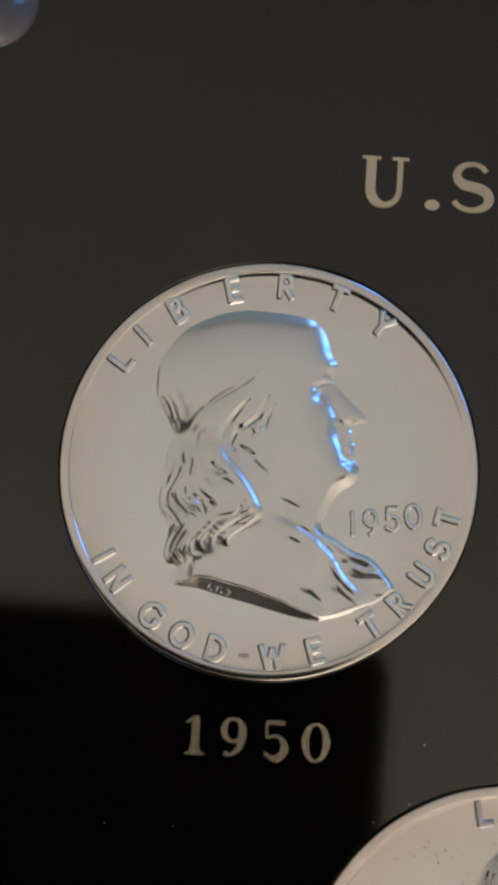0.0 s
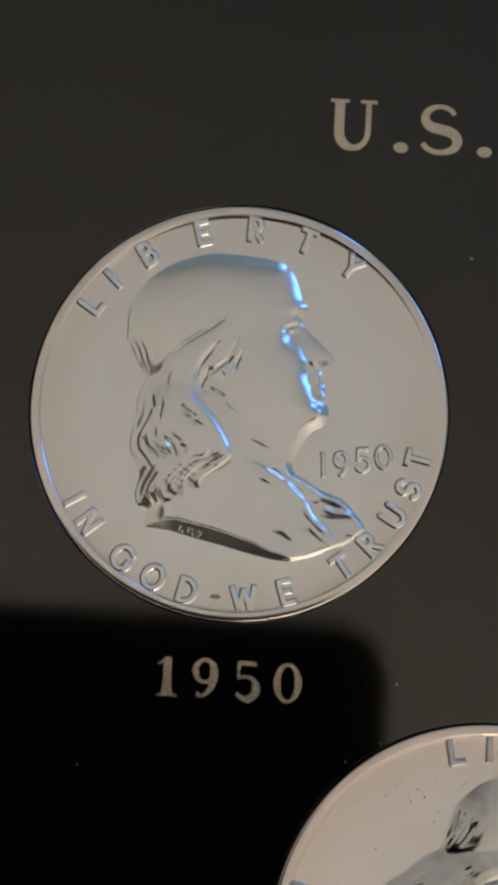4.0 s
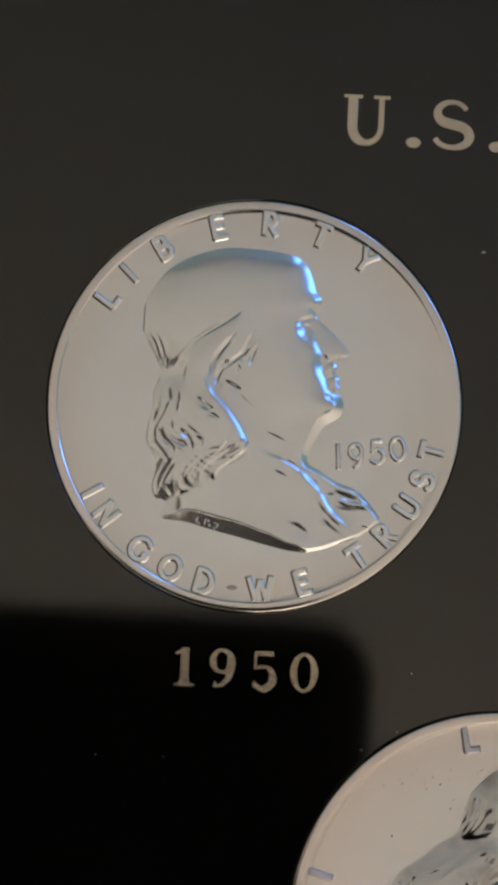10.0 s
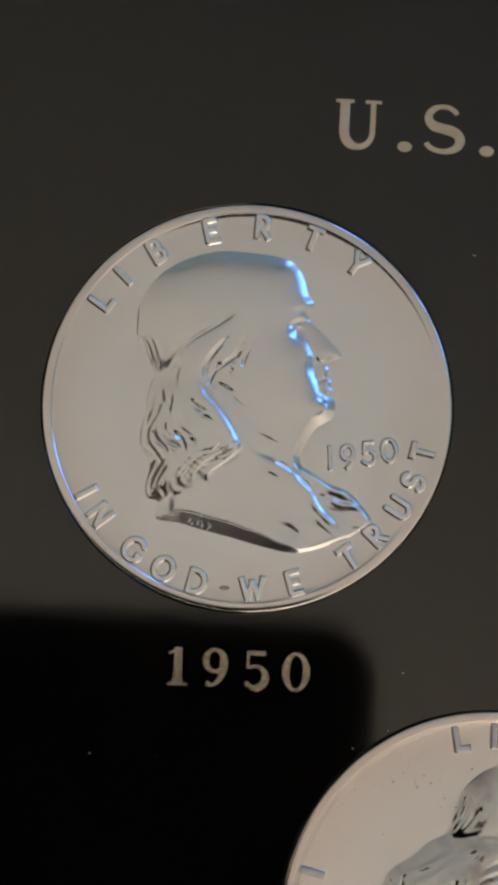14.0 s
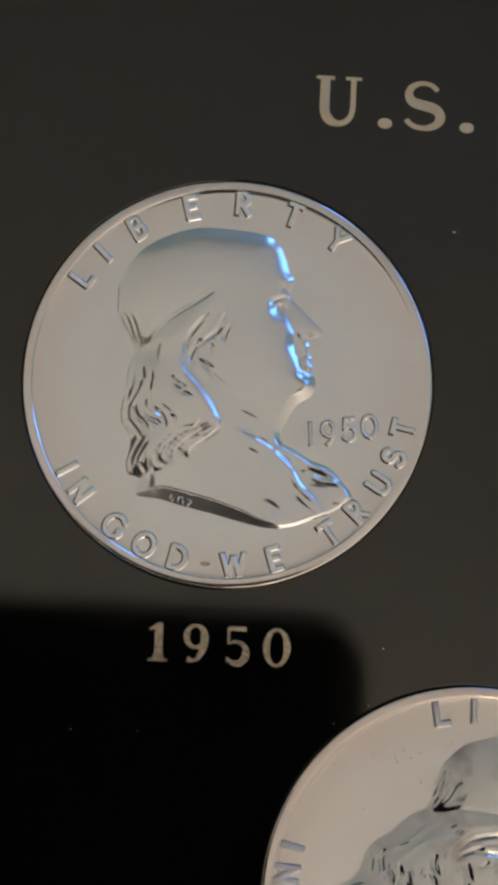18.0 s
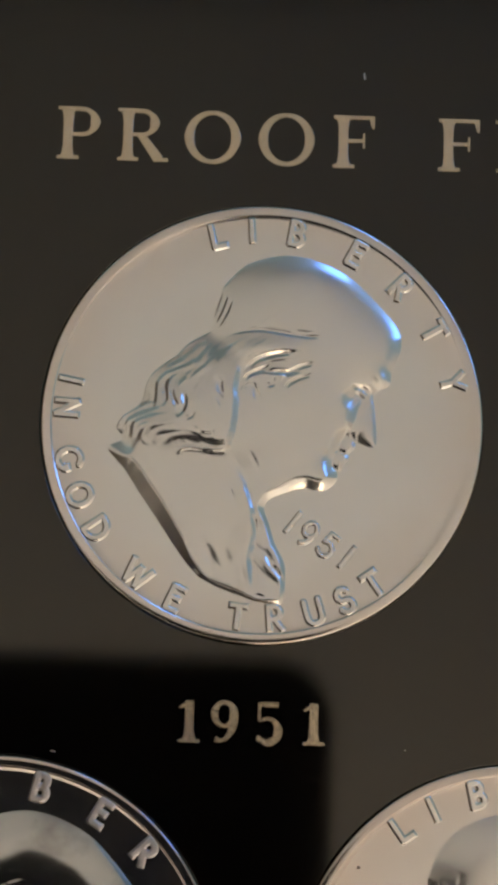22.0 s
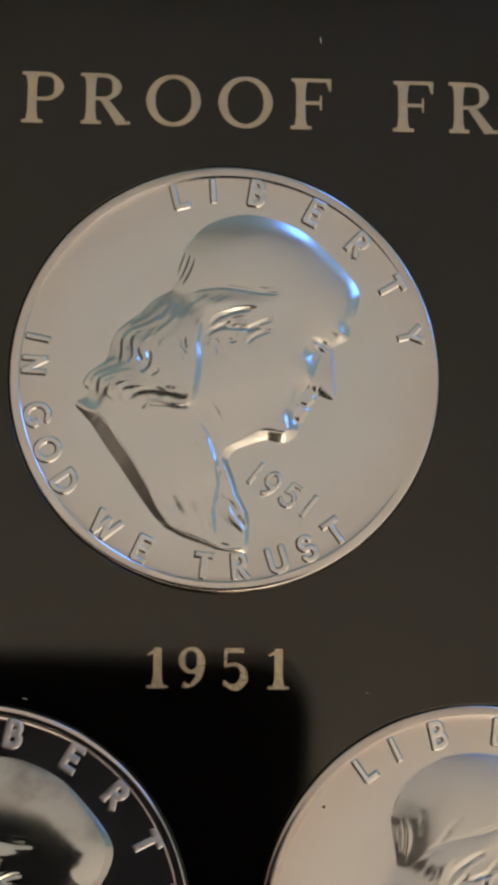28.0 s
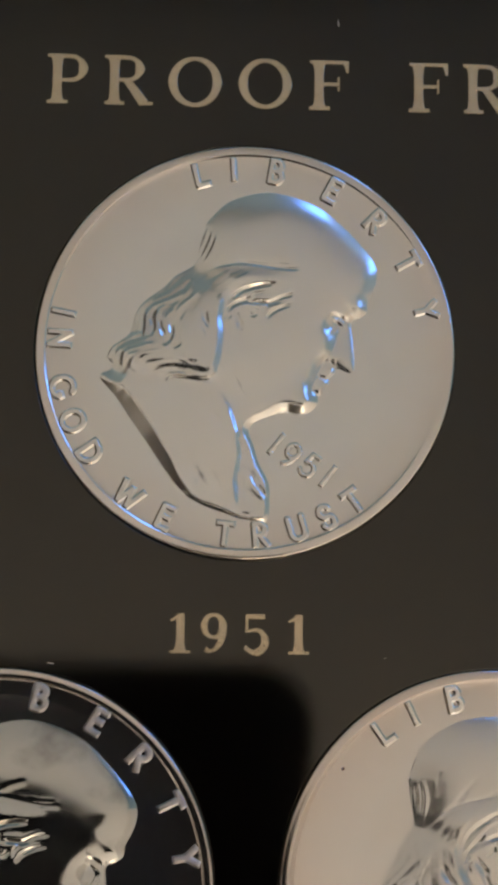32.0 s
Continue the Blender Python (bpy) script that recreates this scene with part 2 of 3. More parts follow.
# floor lamp
lamp = tagged(new("floor_lamp"), "slim black floor lamp with a warm glowing globe", "lamp")
lamp.location = (LAMP[0], LAMP[1], FLOOR_Z)
TOP = LAMP[2] - FLOOR_Z
bm = bmesh.new()
bmesh.ops.create_uvsphere(bm, u_segments=24, v_segments=16, radius=0.05, matrix=Matrix.Translation((0, 0, TOP)))
bulb = part("bulb", bm, BULB, lamp, "warm glowing globe", True)
bulb.visible_shadow = False
part("socket", lathe(bmesh.new(), [(0, TOP - 0.1), (0.015, TOP - 0.1), (0.022, TOP - 0.07), (0.02, TOP - 0.046), (0, TOP - 0.046)], 24), MATT_BLACK, lamp, "black socket")
part("pole", lathe(bmesh.new(), [(0, 0.03), (0.011, 0.03), (0.011, TOP - 0.1), (0, TOP - 0.1)], 16), MATT_BLACK, lamp)
part("base", lathe(bmesh.new(), [(0, 0), (0.14, 0), (0.14, 0.015), (0.13, 0.022), (0.02, 0.03), (0, 0.03)], 48), MATT_BLACK, lamp)

# globe lamp beside the table, whose light shows on slopes of the relief
globe = tagged(new("globe_lamp"), "white glass globe lamp on a thin black stand", "lamp")
globe.location = (0.15, -0.69, FLOOR_Z)
bm = bmesh.new()
bmesh.ops.create_uvsphere(bm, u_segments=32, v_segments=20, radius=0.12, matrix=Matrix.Translation((0, 0, 1.33)))
shade = part("shade", bm, GLOBE, globe, "glowing warm white glass globe", True)
shade.visible_shadow = False
part("pole", lathe(bmesh.new(), [(0, 0.03), (0.009, 0.03), (0.009, 1.20), (0.03, 1.213), (0, 1.213)], 16), MATT_BLACK, globe)
part("base", lathe(bmesh.new(), [(0, 0), (0.12, 0), (0.12, 0.015), (0.11, 0.022), (0.02, 0.03), (0, 0.03)], 48), MATT_BLACK, globe)

# table
table = tagged(new("table"), "plain brown wooden table under the coin holder", "table")
part("tabletop", box(bmesh.new(), -0.45, -0.45, TABLE_Z - 0.03, 0.55, 0.25, TABLE_Z, 0.003), WOOD, table)
for x in (-0.42, 0.47):
    for y in (-0.42, 0.17):
        part("leg", box(bmesh.new(), x, y, FLOOR_Z, x + 0.05, y + 0.05, TABLE_Z - 0.03, 0.003), WOOD, table)

# ---- coin holder ----
COINS = [((0.0, 0.0), 0.0), ((36.71, 1.66), -42.4), ((19.65, -36.82), -45.6), ((54.88, -36.59), -20.9)]
HX0, HX1, HY0, HY1 = -32.0, 80.0, -62.0, 42.0
HOLE, HOLE_OUT = 15.36, 15.46
holder = tagged(new("coin_holder"), "black acrylic coin holder with stamped gold lettering", "coin holder")
SEG = 160


def ring_points(c, r):
    return [(c[0] + r * math.cos(2 * math.pi * i / SEG), c[1] + r * math.sin(2 * math.pi * i / SEG)) for i in range(SEG)]


bm = bmesh.new()
edges = []
loops = [[(HX0, HY0), (HX1, HY0), (HX1, HY1), (HX0, HY1)]] + [ring_points(c, HOLE_OUT) for c, _ in COINS]
tops = []
for pts in loops:
    vs = [bm.verts.new((x * MM, y * MM, 0)) for x, y in pts]
    tops.append(vs)
    edges += [bm.edges.new((a, b)) for a, b in zip(vs, vs[1:] + vs[:1])]
bmesh.ops.triangle_fill(bm, edges=edges, use_beauty=True, use_dissolve=False)
# outer side and the softened lips of the holes
low = [bm.verts.new((v.co.x, v.co.y, -2.35 * MM)) for v in tops[0]]
for i in range(4):
    bm.faces.new((tops[0][i], low[i], low[(i + 1) % 4], tops[0][(i + 1) % 4]))
for (c, _), top in zip(COINS, tops[1:]):
    last = top
    for r, z in ((15.41, -0.02), (HOLE, -0.06), (HOLE, -2.35)):
        cur = [bm.verts.new((x * MM, y * MM, z * MM)) for x, y in ring_points(c, r)]
        for i in range(SEG):
            bm.faces.new((last[i], last[(i + 1) % SEG], cur[(i + 1) % SEG], cur[i]))
        last = cur
bmesh.ops.recalc_face_normals(bm, faces=bm.faces)
if max(bm.faces, key=lambda q: q.calc_area()).normal.z < 0:
    bmesh.ops.reverse_faces(bm, faces=bm.faces)
sheet = part("black_sheet", bm, BLACK, holder, "glossy black acrylic sheet with round openings", True)
for q in sheet.data.polygons:
    if abs(q.normal.z) > 0.99999:
        q.use_smooth = False
part("backing_sheet", box(bmesh.new(), HX0 * MM, HY0 * MM, TABLE_Z, HX1 * MM, HY1 * MM, -2.4 * MM, 0.0004), CLEAR_BACK, holder, "dark backing sheet")

# corner screw
bm = bmesh.new()
lathe(bm, [(0, 1.25 * MM), (1.0 * MM, 1.2 * MM), (2.0 * MM, 0.95 * MM), (2.8 * MM, 0.55 * MM), (3.5 * MM, 0.15 * MM), (3.65 * MM, -0.1 * MM), (3.65 * MM, -0.3 * MM)], 64)
screw = part("screw", bm, CAP, holder, "pale domed plastic screw head", True)
screw.location = (-23.1 * MM, 33.8 * MM, 0.05 * MM)


# ---- lettering ----
def arc(cx, cy, rx, ry, a0, a1, n=14):
    return [(cx + rx * math.cos(radians(a0 + (a1 - a0) * i / n)), cy + ry * math.sin(radians(a0 + (a1 - a0) * i / n))) for i in range(n + 1)]


def ribbon(bm, pts, widths, section, scale, lift=0.0):
    """A stroke along pts; section: (across, height) pairs, across times the half width."""
    n = len(pts)
    if not isinstance(widths, (list, tuple)):
        widths = [widths] * n
    elif len(widths) != n:
        k = len(widths)
        widths = [float(np.interp(i / (n - 1) * (k - 1), range(k), widths)) for i in range(n)]
    pts = [Vector(p) for p in pts]
    rows = []
    for i, p in enumerate(pts):
        d = (pts[min(i + 1, n - 1)] - pts[max(i - 1, 0)]).normalized()
        rows.append([bm.verts.new(((p.x + d.y * a * widths[i]) * scale, (p.y - d.x * a * widths[i]) * scale, h + lift)) for a, h in section])
    for a, b in zip(rows, rows[1:]):
        for i in range(len(section) - 1):
            bm.faces.new((a[i], a[i + 1], b[i + 1], b[i]))
    bm.faces.new(rows[0])
    bm.faces.new(list(reversed(rows[-1])))


def bowl(x, y0, y1, w):
    """The right-hand bow of a B, D, P or R, from the stem x."""
    ry = (y1 - y0) / 2
    return [(x, y1)] + arc(x + w - min(w, ry), (y0 + y1) / 2, min(w, ry), ry, 90, -90, 12) + [(x, y0)]


STRUCK = {
    "L": (0.55, [[(0, 1), (0, 0)], [(0, 0), (0.52, 0)]]),
    "I": (0.0, [[(0, 1), (0, 0)]]),
    "B": (0.55, [[(0, 1), (0, 0)], bowl(0, 0.52, 1, 0.45), bowl(0, 0, 0.52, 0.52)]),
    "E": (0.5, [[(0, 1), (0, 0)], [(0, 1), (0.5, 1)], [(0, 0.52), (0.42, 0.52)], [(0, 0), (0.52, 0)]]),
    "R": (0.55, [[(0, 1), (0, 0)], bowl(0, 0.48, 1, 0.48), [(0.2, 0.48), (0.55, 0)]]),
    "T": (0.7, [[(0.35, 1), (0.35, 0)], [(0, 1), (0.7, 1)]]),
    "Y": (0.7, [[(0.35, 0.5), (0.35, 0)], [(0, 1), (0.35, 0.48)], [(0.7, 1), (0.35, 0.48)]]),
    "N": (0.6, [[(0, 0), (0, 1)], [(0, 1), (0.6, 0)], [(0.6, 0), (0.6, 1)]]),
    "G": (0.80, [arc(0.45, 0.5, 0.45, 0.5, 48, 335, 22), [(0.66, 0.36), (0.88, 0.36)]]),
    "O": (0.85, [arc(0.43, 0.5, 0.43, 0.5, 0, 360, 32)]),
    "D": (0.7, [[(0, 1), (0, 0)], bowl(0, 0, 1, 0.68)]),
    "W": (1.0, [[(0, 1), (0.25, 0)], [(0.25, 0), (0.5, 0.85)], [(0.5, 0.85), (0.75, 0)], [(0.75, 0), (1.0, 1)]]),
    "U": (0.62, [[(0, 1), (0, 0.32)] + arc(0.31, 0.31, 0.31, 0.31, 180, 360, 12) + [(0.62, 1)]]),
    "S": (0.55, [arc(0.27, 0.75, 0.25, 0.25, 30, 250, 14) + arc(0.27, 0.26, 0.28, 0.26, 70, -160, 14)]),
    "1": (0.1, [[(0.06, 1.05), (0, 0)]]),
    "9": (0.6, [arc(0.3, 0.68, 0.27, 0.32, 0, 360, 22), [(0.57, 0.68), (0.52, 0.35), (0.36, 0.08), (0.2, -0.04)]]),
    "5": (0.55, [[(0.5, 1), (0.12, 1)], [(0.12, 1), (0.06, 0.55)], [(0.06, 0.55)] + arc(0.24, 0.31, 0.3, 0.31, 100, -150, 16)]),
    "0": (0.65, [arc(0.32, 0.5, 0.32, 0.5, 0, 360, 26)]),
}
glyphs = {}


def struck(ch, height):
    """The mesh of one struck letter: a flat-topped ridge round its strokes, centred."""
    if (ch, height) not in glyphs:
        width, strokes = STRUCK[ch]
        half = 0.10 if ch.isdigit() else 0.150
        q = 0.016
        gx, gy = np.meshgrid(np.arange(-0.25, width + 0.25, q), np.arange(-0.25, 1.3, q))
        away = np.full(gx.shape, 9.0)
        for line in strokes:
            last = len(line) - 2
            for i, ((ax, ay), (bx, by)) in enumerate(zip(line, line[1:])):
                size = math.hypot(bx - ax, by - ay)
                if size < 1e-6:
                    continue
                u = ((gx - ax) * (bx - ax) + (gy - ay) * (by - ay)) / size
                v = np.abs((gx - ax) * (by - ay) - (gy - ay) * (bx - ax)) / size
                back, over = np.clip(-u, 0, None), np.clip(u - size, 0, None)
                e = np.maximum(back, over)
                # square ends, round bends
                ended = ((back > 0) & (i == 0)) | ((over > 0) & (i == last))
                away = np.minimum(away, np.where(ended & (len(line) < 12), np.maximum(v, e + 0.45 * half), np.hypot(v, e)))
        z = 0.105 * np.clip((half + 0.022 - away) / (0.06 if ch.isdigit() else 0.075), -0.3, 1)
        for _ in range(1):
            for axis in (0, 1):
                z = (np.roll(z, 1, axis) + z + np.roll(z, -1, axis)) / 3
        z = np.where(z > 0, z, np.maximum(z, -0.02))
        keep = z > 0.001
        quad = keep[:-1, :-1] | keep[1:, :-1] | keep[:-1, 1:] | keep[1:, 1:]
        index = np.arange(gx.size).reshape(gx.shape)
        faces = np.stack([index[:-1, :-1][quad], index[:-1, 1:][quad], index[1:, 1:][quad], index[1:, :-1][quad]], 1)
        used, flat = np.unique(faces, return_inverse=True)
        co = np.stack([(gx - width / 2).ravel()[used] * height, (gy - 0.5).ravel()[used] * height, z.ravel()[used]], 1) * MM
        me = bpy.data.meshes.new("letter")
        me.from_pydata(co.tolist(), [], flat.reshape(-1, 4).tolist())
        me.materials.append(FROST)
        me.polygons.foreach_set("use_smooth", [True] * len(me.polygons))
        glyphs[(ch, height)] = me
    return glyphs[(ch, height)]


# ---- coins ----
BASIN = 330.0   # the field is slightly hollow, as a mirror of this radius in mm
RIM_R = 15.30


def field(r):
    return r * r / (2 * BASIN)


def coin_profile(dished=0.0):
    pts = [(0, 0)] + [(r, field(r)) for r in np.linspace(0.8, 14.25, 18)]
    f = field(14.25)
    pts += [(14.32, f + 0.007), (14.42, f + 0.024), (14.52, f + 0.042), (14.60, f + 0.057), (14.64, f + 0.078), (14.69, f + 0.088), (14.76, f + 0.091), (14.90, f + 0.092), (15.17, f + 0.092), (15.23, f + 0.084), (15.27, f + 0.060), (RIM_R, f), (RIM_R, -1.85), (15.1, -2.0), (0, -2.0)]
    return [(r * MM, (z + dished * (field(min(r, RIM_R)) - f) * (14.3 < r and z > 0)) * MM) for r, z in pts]


# the head in low relief, its lines placed to fit the camera's view, on a grid of 24.2 steps to the millimetre
GRID = 24.2
STEP = 1.1
xs, ys = np.arange(-214, 246, STEP), np.arange(-282, 302, STEP)
X, Y = np.meshgrid(xs, ys)

# lines round the forms, clockwise
CROWN = [(-209, 121), (-209, 162), (-195, 199), (-165, 238), (-120, 265), (-68, 281), (-17, 282), (34, 278), (65, 270)]
FOREHEAD = [(83, 253), (94, 230), (100, 210), (111, 197), (108, 181), (102, 169)]
CHEEK_FRONT = [(105, 145), (112, 121), (121, 101), (120, 76), (129, 52), (139, 30), (155, 21)]
CHIN = [(159, 7), (155, -11), (143, -22), (130, -29), (118, -44), (102, -74), (98, -91)]
COLLAR = [(104, -105), (126, -116), (157, -134), (190, -146), (211, -166), (231, -190), (229, -202), (194, -228), (135, -254)]
BACK = [(105, -280), (-16, -272), (-107, -242), (-155, -211), (-149, -186), (-167, -157), (-169, -120), (-183, -86), (-184, -45), (-179, 6), (-172, 49), (-194, 92)]
NOSE = [(97, 167), (108, 159), (125, 145), (146, 126), (166, 105), (163, 95), (142, 87), (130, 80), (110, 78), (94, 113)]
LIPS = [(115, 88), (136, 84), (144, 76), (141, 64), (150, 55), (148, 44), (153, 36), (149, 27), (139, 16), (114, 33)]
HAIR_BACK = [(-173, 47), (-185, 14), (-185, -17), (-192, -48), (-193, -72), (-185, -94), (-169, -113), (-174, -135), (-179, -158), (-171, -181), (-151, -180), (-130, -173), (-107, -161), (-85, -154), (-75, -140), (-61, -141), (-55, -127), (-39, -108)]
HAIR_FRONT = [(-5, -87), (-12, -57), (-28, -30), (-49, -4), (-71, 19), (-79, 47), (-70, 73), (-47, 103), (-8, 128), (10, 160), (-21, 174), (-65, 143), (-109, 112), (-135, 83), (-154, 53)]
# the open edge of the coat, from the nape down to the hem; the shirt beyond it lies lower
COAT = [(-11, -78), (24, -87), (59, -99), (96, -122), (122, -147), (150, -186), (186, -229)]
# upper end of the slanting cut under the bust
HEM = [(-155, -213), (-109, -217), (-66, -228), (-18, -238), (33, -250), (74, -258), (104, -260), (135, -252), (194, -228), (232, -202)]


def soft_max(a, b, k=0.05):
    m = np.clip(0.5 + 0.5 * (a - b) / k, 0, 1)
    return b + (a - b) * m + k * m * (1 - m)


def curve(path, n=8):
    """A smooth line through a few points."""
    p = [Vector(q) for q in path]
    p = [2 * p[0] - p[1]] + p + [2 * p[-1] - p[-2]]
    out = []
    for i in range(1, len(p) - 2):
        for k in range(n):
            t = k / n
            out.append(0.5 * (2 * p[i] + (p[i + 1] - p[i - 1]) * t + (2 * p[i - 1] - 5 * p[i] + 4 * p[i + 1] - p[i + 2]) * t * t + (3 * p[i] - p[i - 1] - 3 * p[i + 1] + p[i + 2]) * t ** 3))
    return out + [p[-2]]


def beside(x, y, line):
    """Distance from a line, positive on its right, and the share of it that lies behind."""
    d, along, side = np.full(x.shape, 1e9), np.zeros(x.shape), np.ones(x.shape)
    for i, (a, b) in enumerate(zip(line, line[1:])):
        dx, dy = b.x - a.x, b.y - a.y
        t = np.clip(((x - a.x) * dx + (y - a.y) * dy) / (dx * dx + dy * dy + 1e-9), 0, 1)
        e = np.hypot(x - a.x - t * dx, y - a.y - t * dy)
        near = e < d
        d, along = np.where(near, e, d), np.where(near, (i + t) / (len(line) - 1), along)
        side = np.where(near, np.where((x - a.x) * dy - (y - a.y) * dx > 0, 1.0, -1.0), side)
    return d * side, along


def inside(x, y, points, n=5):
    """Distance from a closed smooth line, positive within it."""
    line = curve(points + points[:1], n)
    d, odd = np.full(x.shape, 1e9), np.zeros(x.shape, bool)
    for a, b in zip(line, line[1:]):
        dx, dy = b.x - a.x, b.y - a.y
        t = np.clip(((x - a.x) * dx + (y - a.y) * dy) / (dx * dx + dy * dy + 1e-9), 0, 1)
        d = np.minimum(d, np.hypot(x - a.x - t * dx, y - a.y - t * dy))
        if dy:
            odd ^= ((a.y > y) != (b.y > y)) & (x < a.x + (y - a.y) * dx / dy)
    return np.where(odd, d, -d)


def step(v, lo, hi):
    t = np.clip((v - lo) / (hi - lo), 0, 1)   # lo may lie above hi
    return t * t * (3 - 2 * t)


def bump_at(cx, cy, rx, ry, h, turn=0.0):
    c, s = math.cos(radians(turn)), math.sin(radians(turn))
    u, v = (X - cx) * c + (Y - cy) * s, (Y - cy) * c - (X - cx) * s
    return h * np.exp(-(u / rx) ** 2 - (v / ry) ** 2)


def rise(d, h, w):
    """A rounded shoulder of relief, from its edge inwards."""
    return np.where(d > 0, h * (1 - np.exp(-np.clip(d, 0, None) / w)), d * 0.014)


def ramp(d, h, w):
    """A straight slope with a level top."""
    return np.where(d > 0, h * np.clip(d / w, 0, 1), d * 0.014)


def cut(g, path, width, depth, lean=1.0, lip=0.15):
    """Carve a line that fades at its ends; lean widens the slope on its right, a lip stands beside it."""
    px, py = [p[0] for p in path], [p[1] for p in path]
    m = 5 * width * max(1, lean)
    i0, i1 = np.searchsorted(ys, (min(py) - m, max(py) + m))
    j0, j1 = np.searchsorted(xs, (min(px) - m, max(px) + m))
    s, along = beside(X[i0:i1, j0:j1], Y[i0:i1, j0:j1], curve(path, 6))
    w = np.where(s > 0, width * lean, width)
    d = np.abs(s)
    fade = np.sin(np.pi * np.clip(along, 0, 1)) ** 0.7
    g[i0:i1, j0:j1] += depth * fade * (lip * np.exp(-((d - 2.1 * w) / w) ** 2) - np.exp(-(d / w) ** 2))


def round_locks(locks):
    """Rounded strands side by side, with creases where they meet."""
    top = np.zeros_like(X)
    for path, half, up in locks:
        px, py = [p[0] for p in path], [p[1] for p in path]
        i0, i1 = np.searchsorted(ys, (min(py) - half, max(py) + half))
        j0, j1 = np.searchsorted(xs, (min(px) - half, max(px) + half))
        s, along = beside(X[i0:i1, j0:j1], Y[i0:i1, j0:j1], curve(path, 6))
        fade = np.clip(np.minimum(along * 3, (1 - along) * 3), 0, 1) ** 0.8
        top[i0:i1, j0:j1] = np.maximum(top[i0:i1, j0:j1], up * fade * np.clip(1 - (s / half) ** 2, 0, 1))
    return top


def soften(h, passes):
    """Round off edges a little, as in worn dies."""
    for _ in range(passes):
        for axis in (0, 1):
            h = (np.roll(h, 2, axis) + np.roll(h, 1, axis) + h + np.roll(h, -1, axis) + np.roll(h, -2, axis)) / 5
    return h


# strands and folds by place: line, width, depth, lean
NAPE = [
    ([(-207, 122), (-195, 95), (-175, 51)], 1.9, 0.040, 1.1), ([(-196, 118), (-182, 92), (-170, 55)], 1.9, 0.046, 1.1), ([(-188, 122), (-174, 96), (-164, 60)], 1.9, 0.040, 1.3),
    ([(-163, 125), (-156, 99), (-150, 75)], 2.4, 0.018, 1.6), ([(-139, 18), (-137, 3), (-139, -17), (-138, -34), (-128, -46)], 2.2, 0.040, 1.3), ([(-156, 25), (-154, 9), (-149, -5)], 3.0, 0.034, 1.4),
    ([(-182, 16), (-183, -7), (-179, -30), (-187, -61)], 3.0, 0.030, 1.4)]
GASHES = [
    ([(-102, 7), (-89, -7), (-73, -16)], 2.6, 0.085, 2.6), ([(-91, -22), (-74, -24), (-59, -34)], 2.0, 0.050, 1.4), ([(-170, -52), (-160, -70), (-145, -82), (-138, -97)], 2.6, 0.070, 1.4),
    ([(-132, -54), (-118, -64), (-110, -77), (-108, -95)], 3.2, 0.090, 1.8), ([(-153, -60), (-138, -73), (-121, -80), (-109, -94)], 2.6, 0.075, 1.6), ([(-178, -75), (-163, -91), (-147, -112)], 2.2, 0.050, 1.2), ([(-102, -65), (-91, -73), (-95, -89)], 2.2, 0.060, 1.6),
    ([(-48, -56), (-45, -72), (-53, -81), (-85, -90)], 2.2, 0.040, 1.0), ([(-42, -55), (-37, -69), (-43, -77)], 1.8, 0.028, 1.0)]
# round locks: line, half width, height
LOCKS = [
    ([(-164, 29), (-166, -3), (-169, -24), (-185, -52), (-186, -75), (-164, -104)], 6.0, 0.022), ([(-153, 30), (-149, 3), (-157, -23), (-169, -49), (-169, -74), (-140, -101)], 5.5, 0.036), ([(-144, 35), (-132, 9), (-136, -12), (-137, -33), (-115, -58)], 6.0, 0.036),
    ([(-154, -31), (-160, -50), (-148, -71), (-117, -89)], 4.5, 0.040), ([(-135, -24), (-141, -48), (-122, -68), (-97, -75)], 4.5, 0.038), ([(-119, -15), (-116, -39), (-102, -51), (-82, -66)], 5.0, 0.036),
    ([(-127, 37), (-114, 9), (-105, -19), (-88, -37)], 7.0, 0.018), ([(-114, 84), (-123, 55), (-126, 22)], 6.0, 0.022), ([(-91, 105), (-95, 65), (-95, 33), (-78, 7)], 6.0, 0.024),
    ([(-154, -109), (-167, -134), (-177, -159), (-166, -178)], 4.5, 0.030), ([(-135, -96), (-148, -126), (-160, -151), (-151, -172)], 4.5, 0.032), ([(-115, -95), (-133, -128), (-143, -153), (-133, -166)], 4.5, 0.030), ([(-44, -56), (-60, -83), (-89, -108), (-95, -126)], 5.0, 0.026)]
RIDGES = [([(-202, 125), (-189, 95), (-172, 47)], 4.5, 0.042), ([(-193, 125), (-178, 96), (-166, 49)], 4.5, 0.046), ([(-182, 126), (-168, 96), (-159, 53)], 5.5, 0.046), ([(-50, -99), (-33, -95), (-17, -81), (-11, -63)], 4.5, 0.050), ([(119, -151), (141, -185), (189, -222)], 6.5, 0.050), ([(131, -185), (145, -205), (171, -224)], 5.0, 0.030), ([(141, -149), (173, -167), (212, -172)], 5.5, 0.036), ([(148, -123), (167, -138), (198, -154)], 5.0, 0.034)]
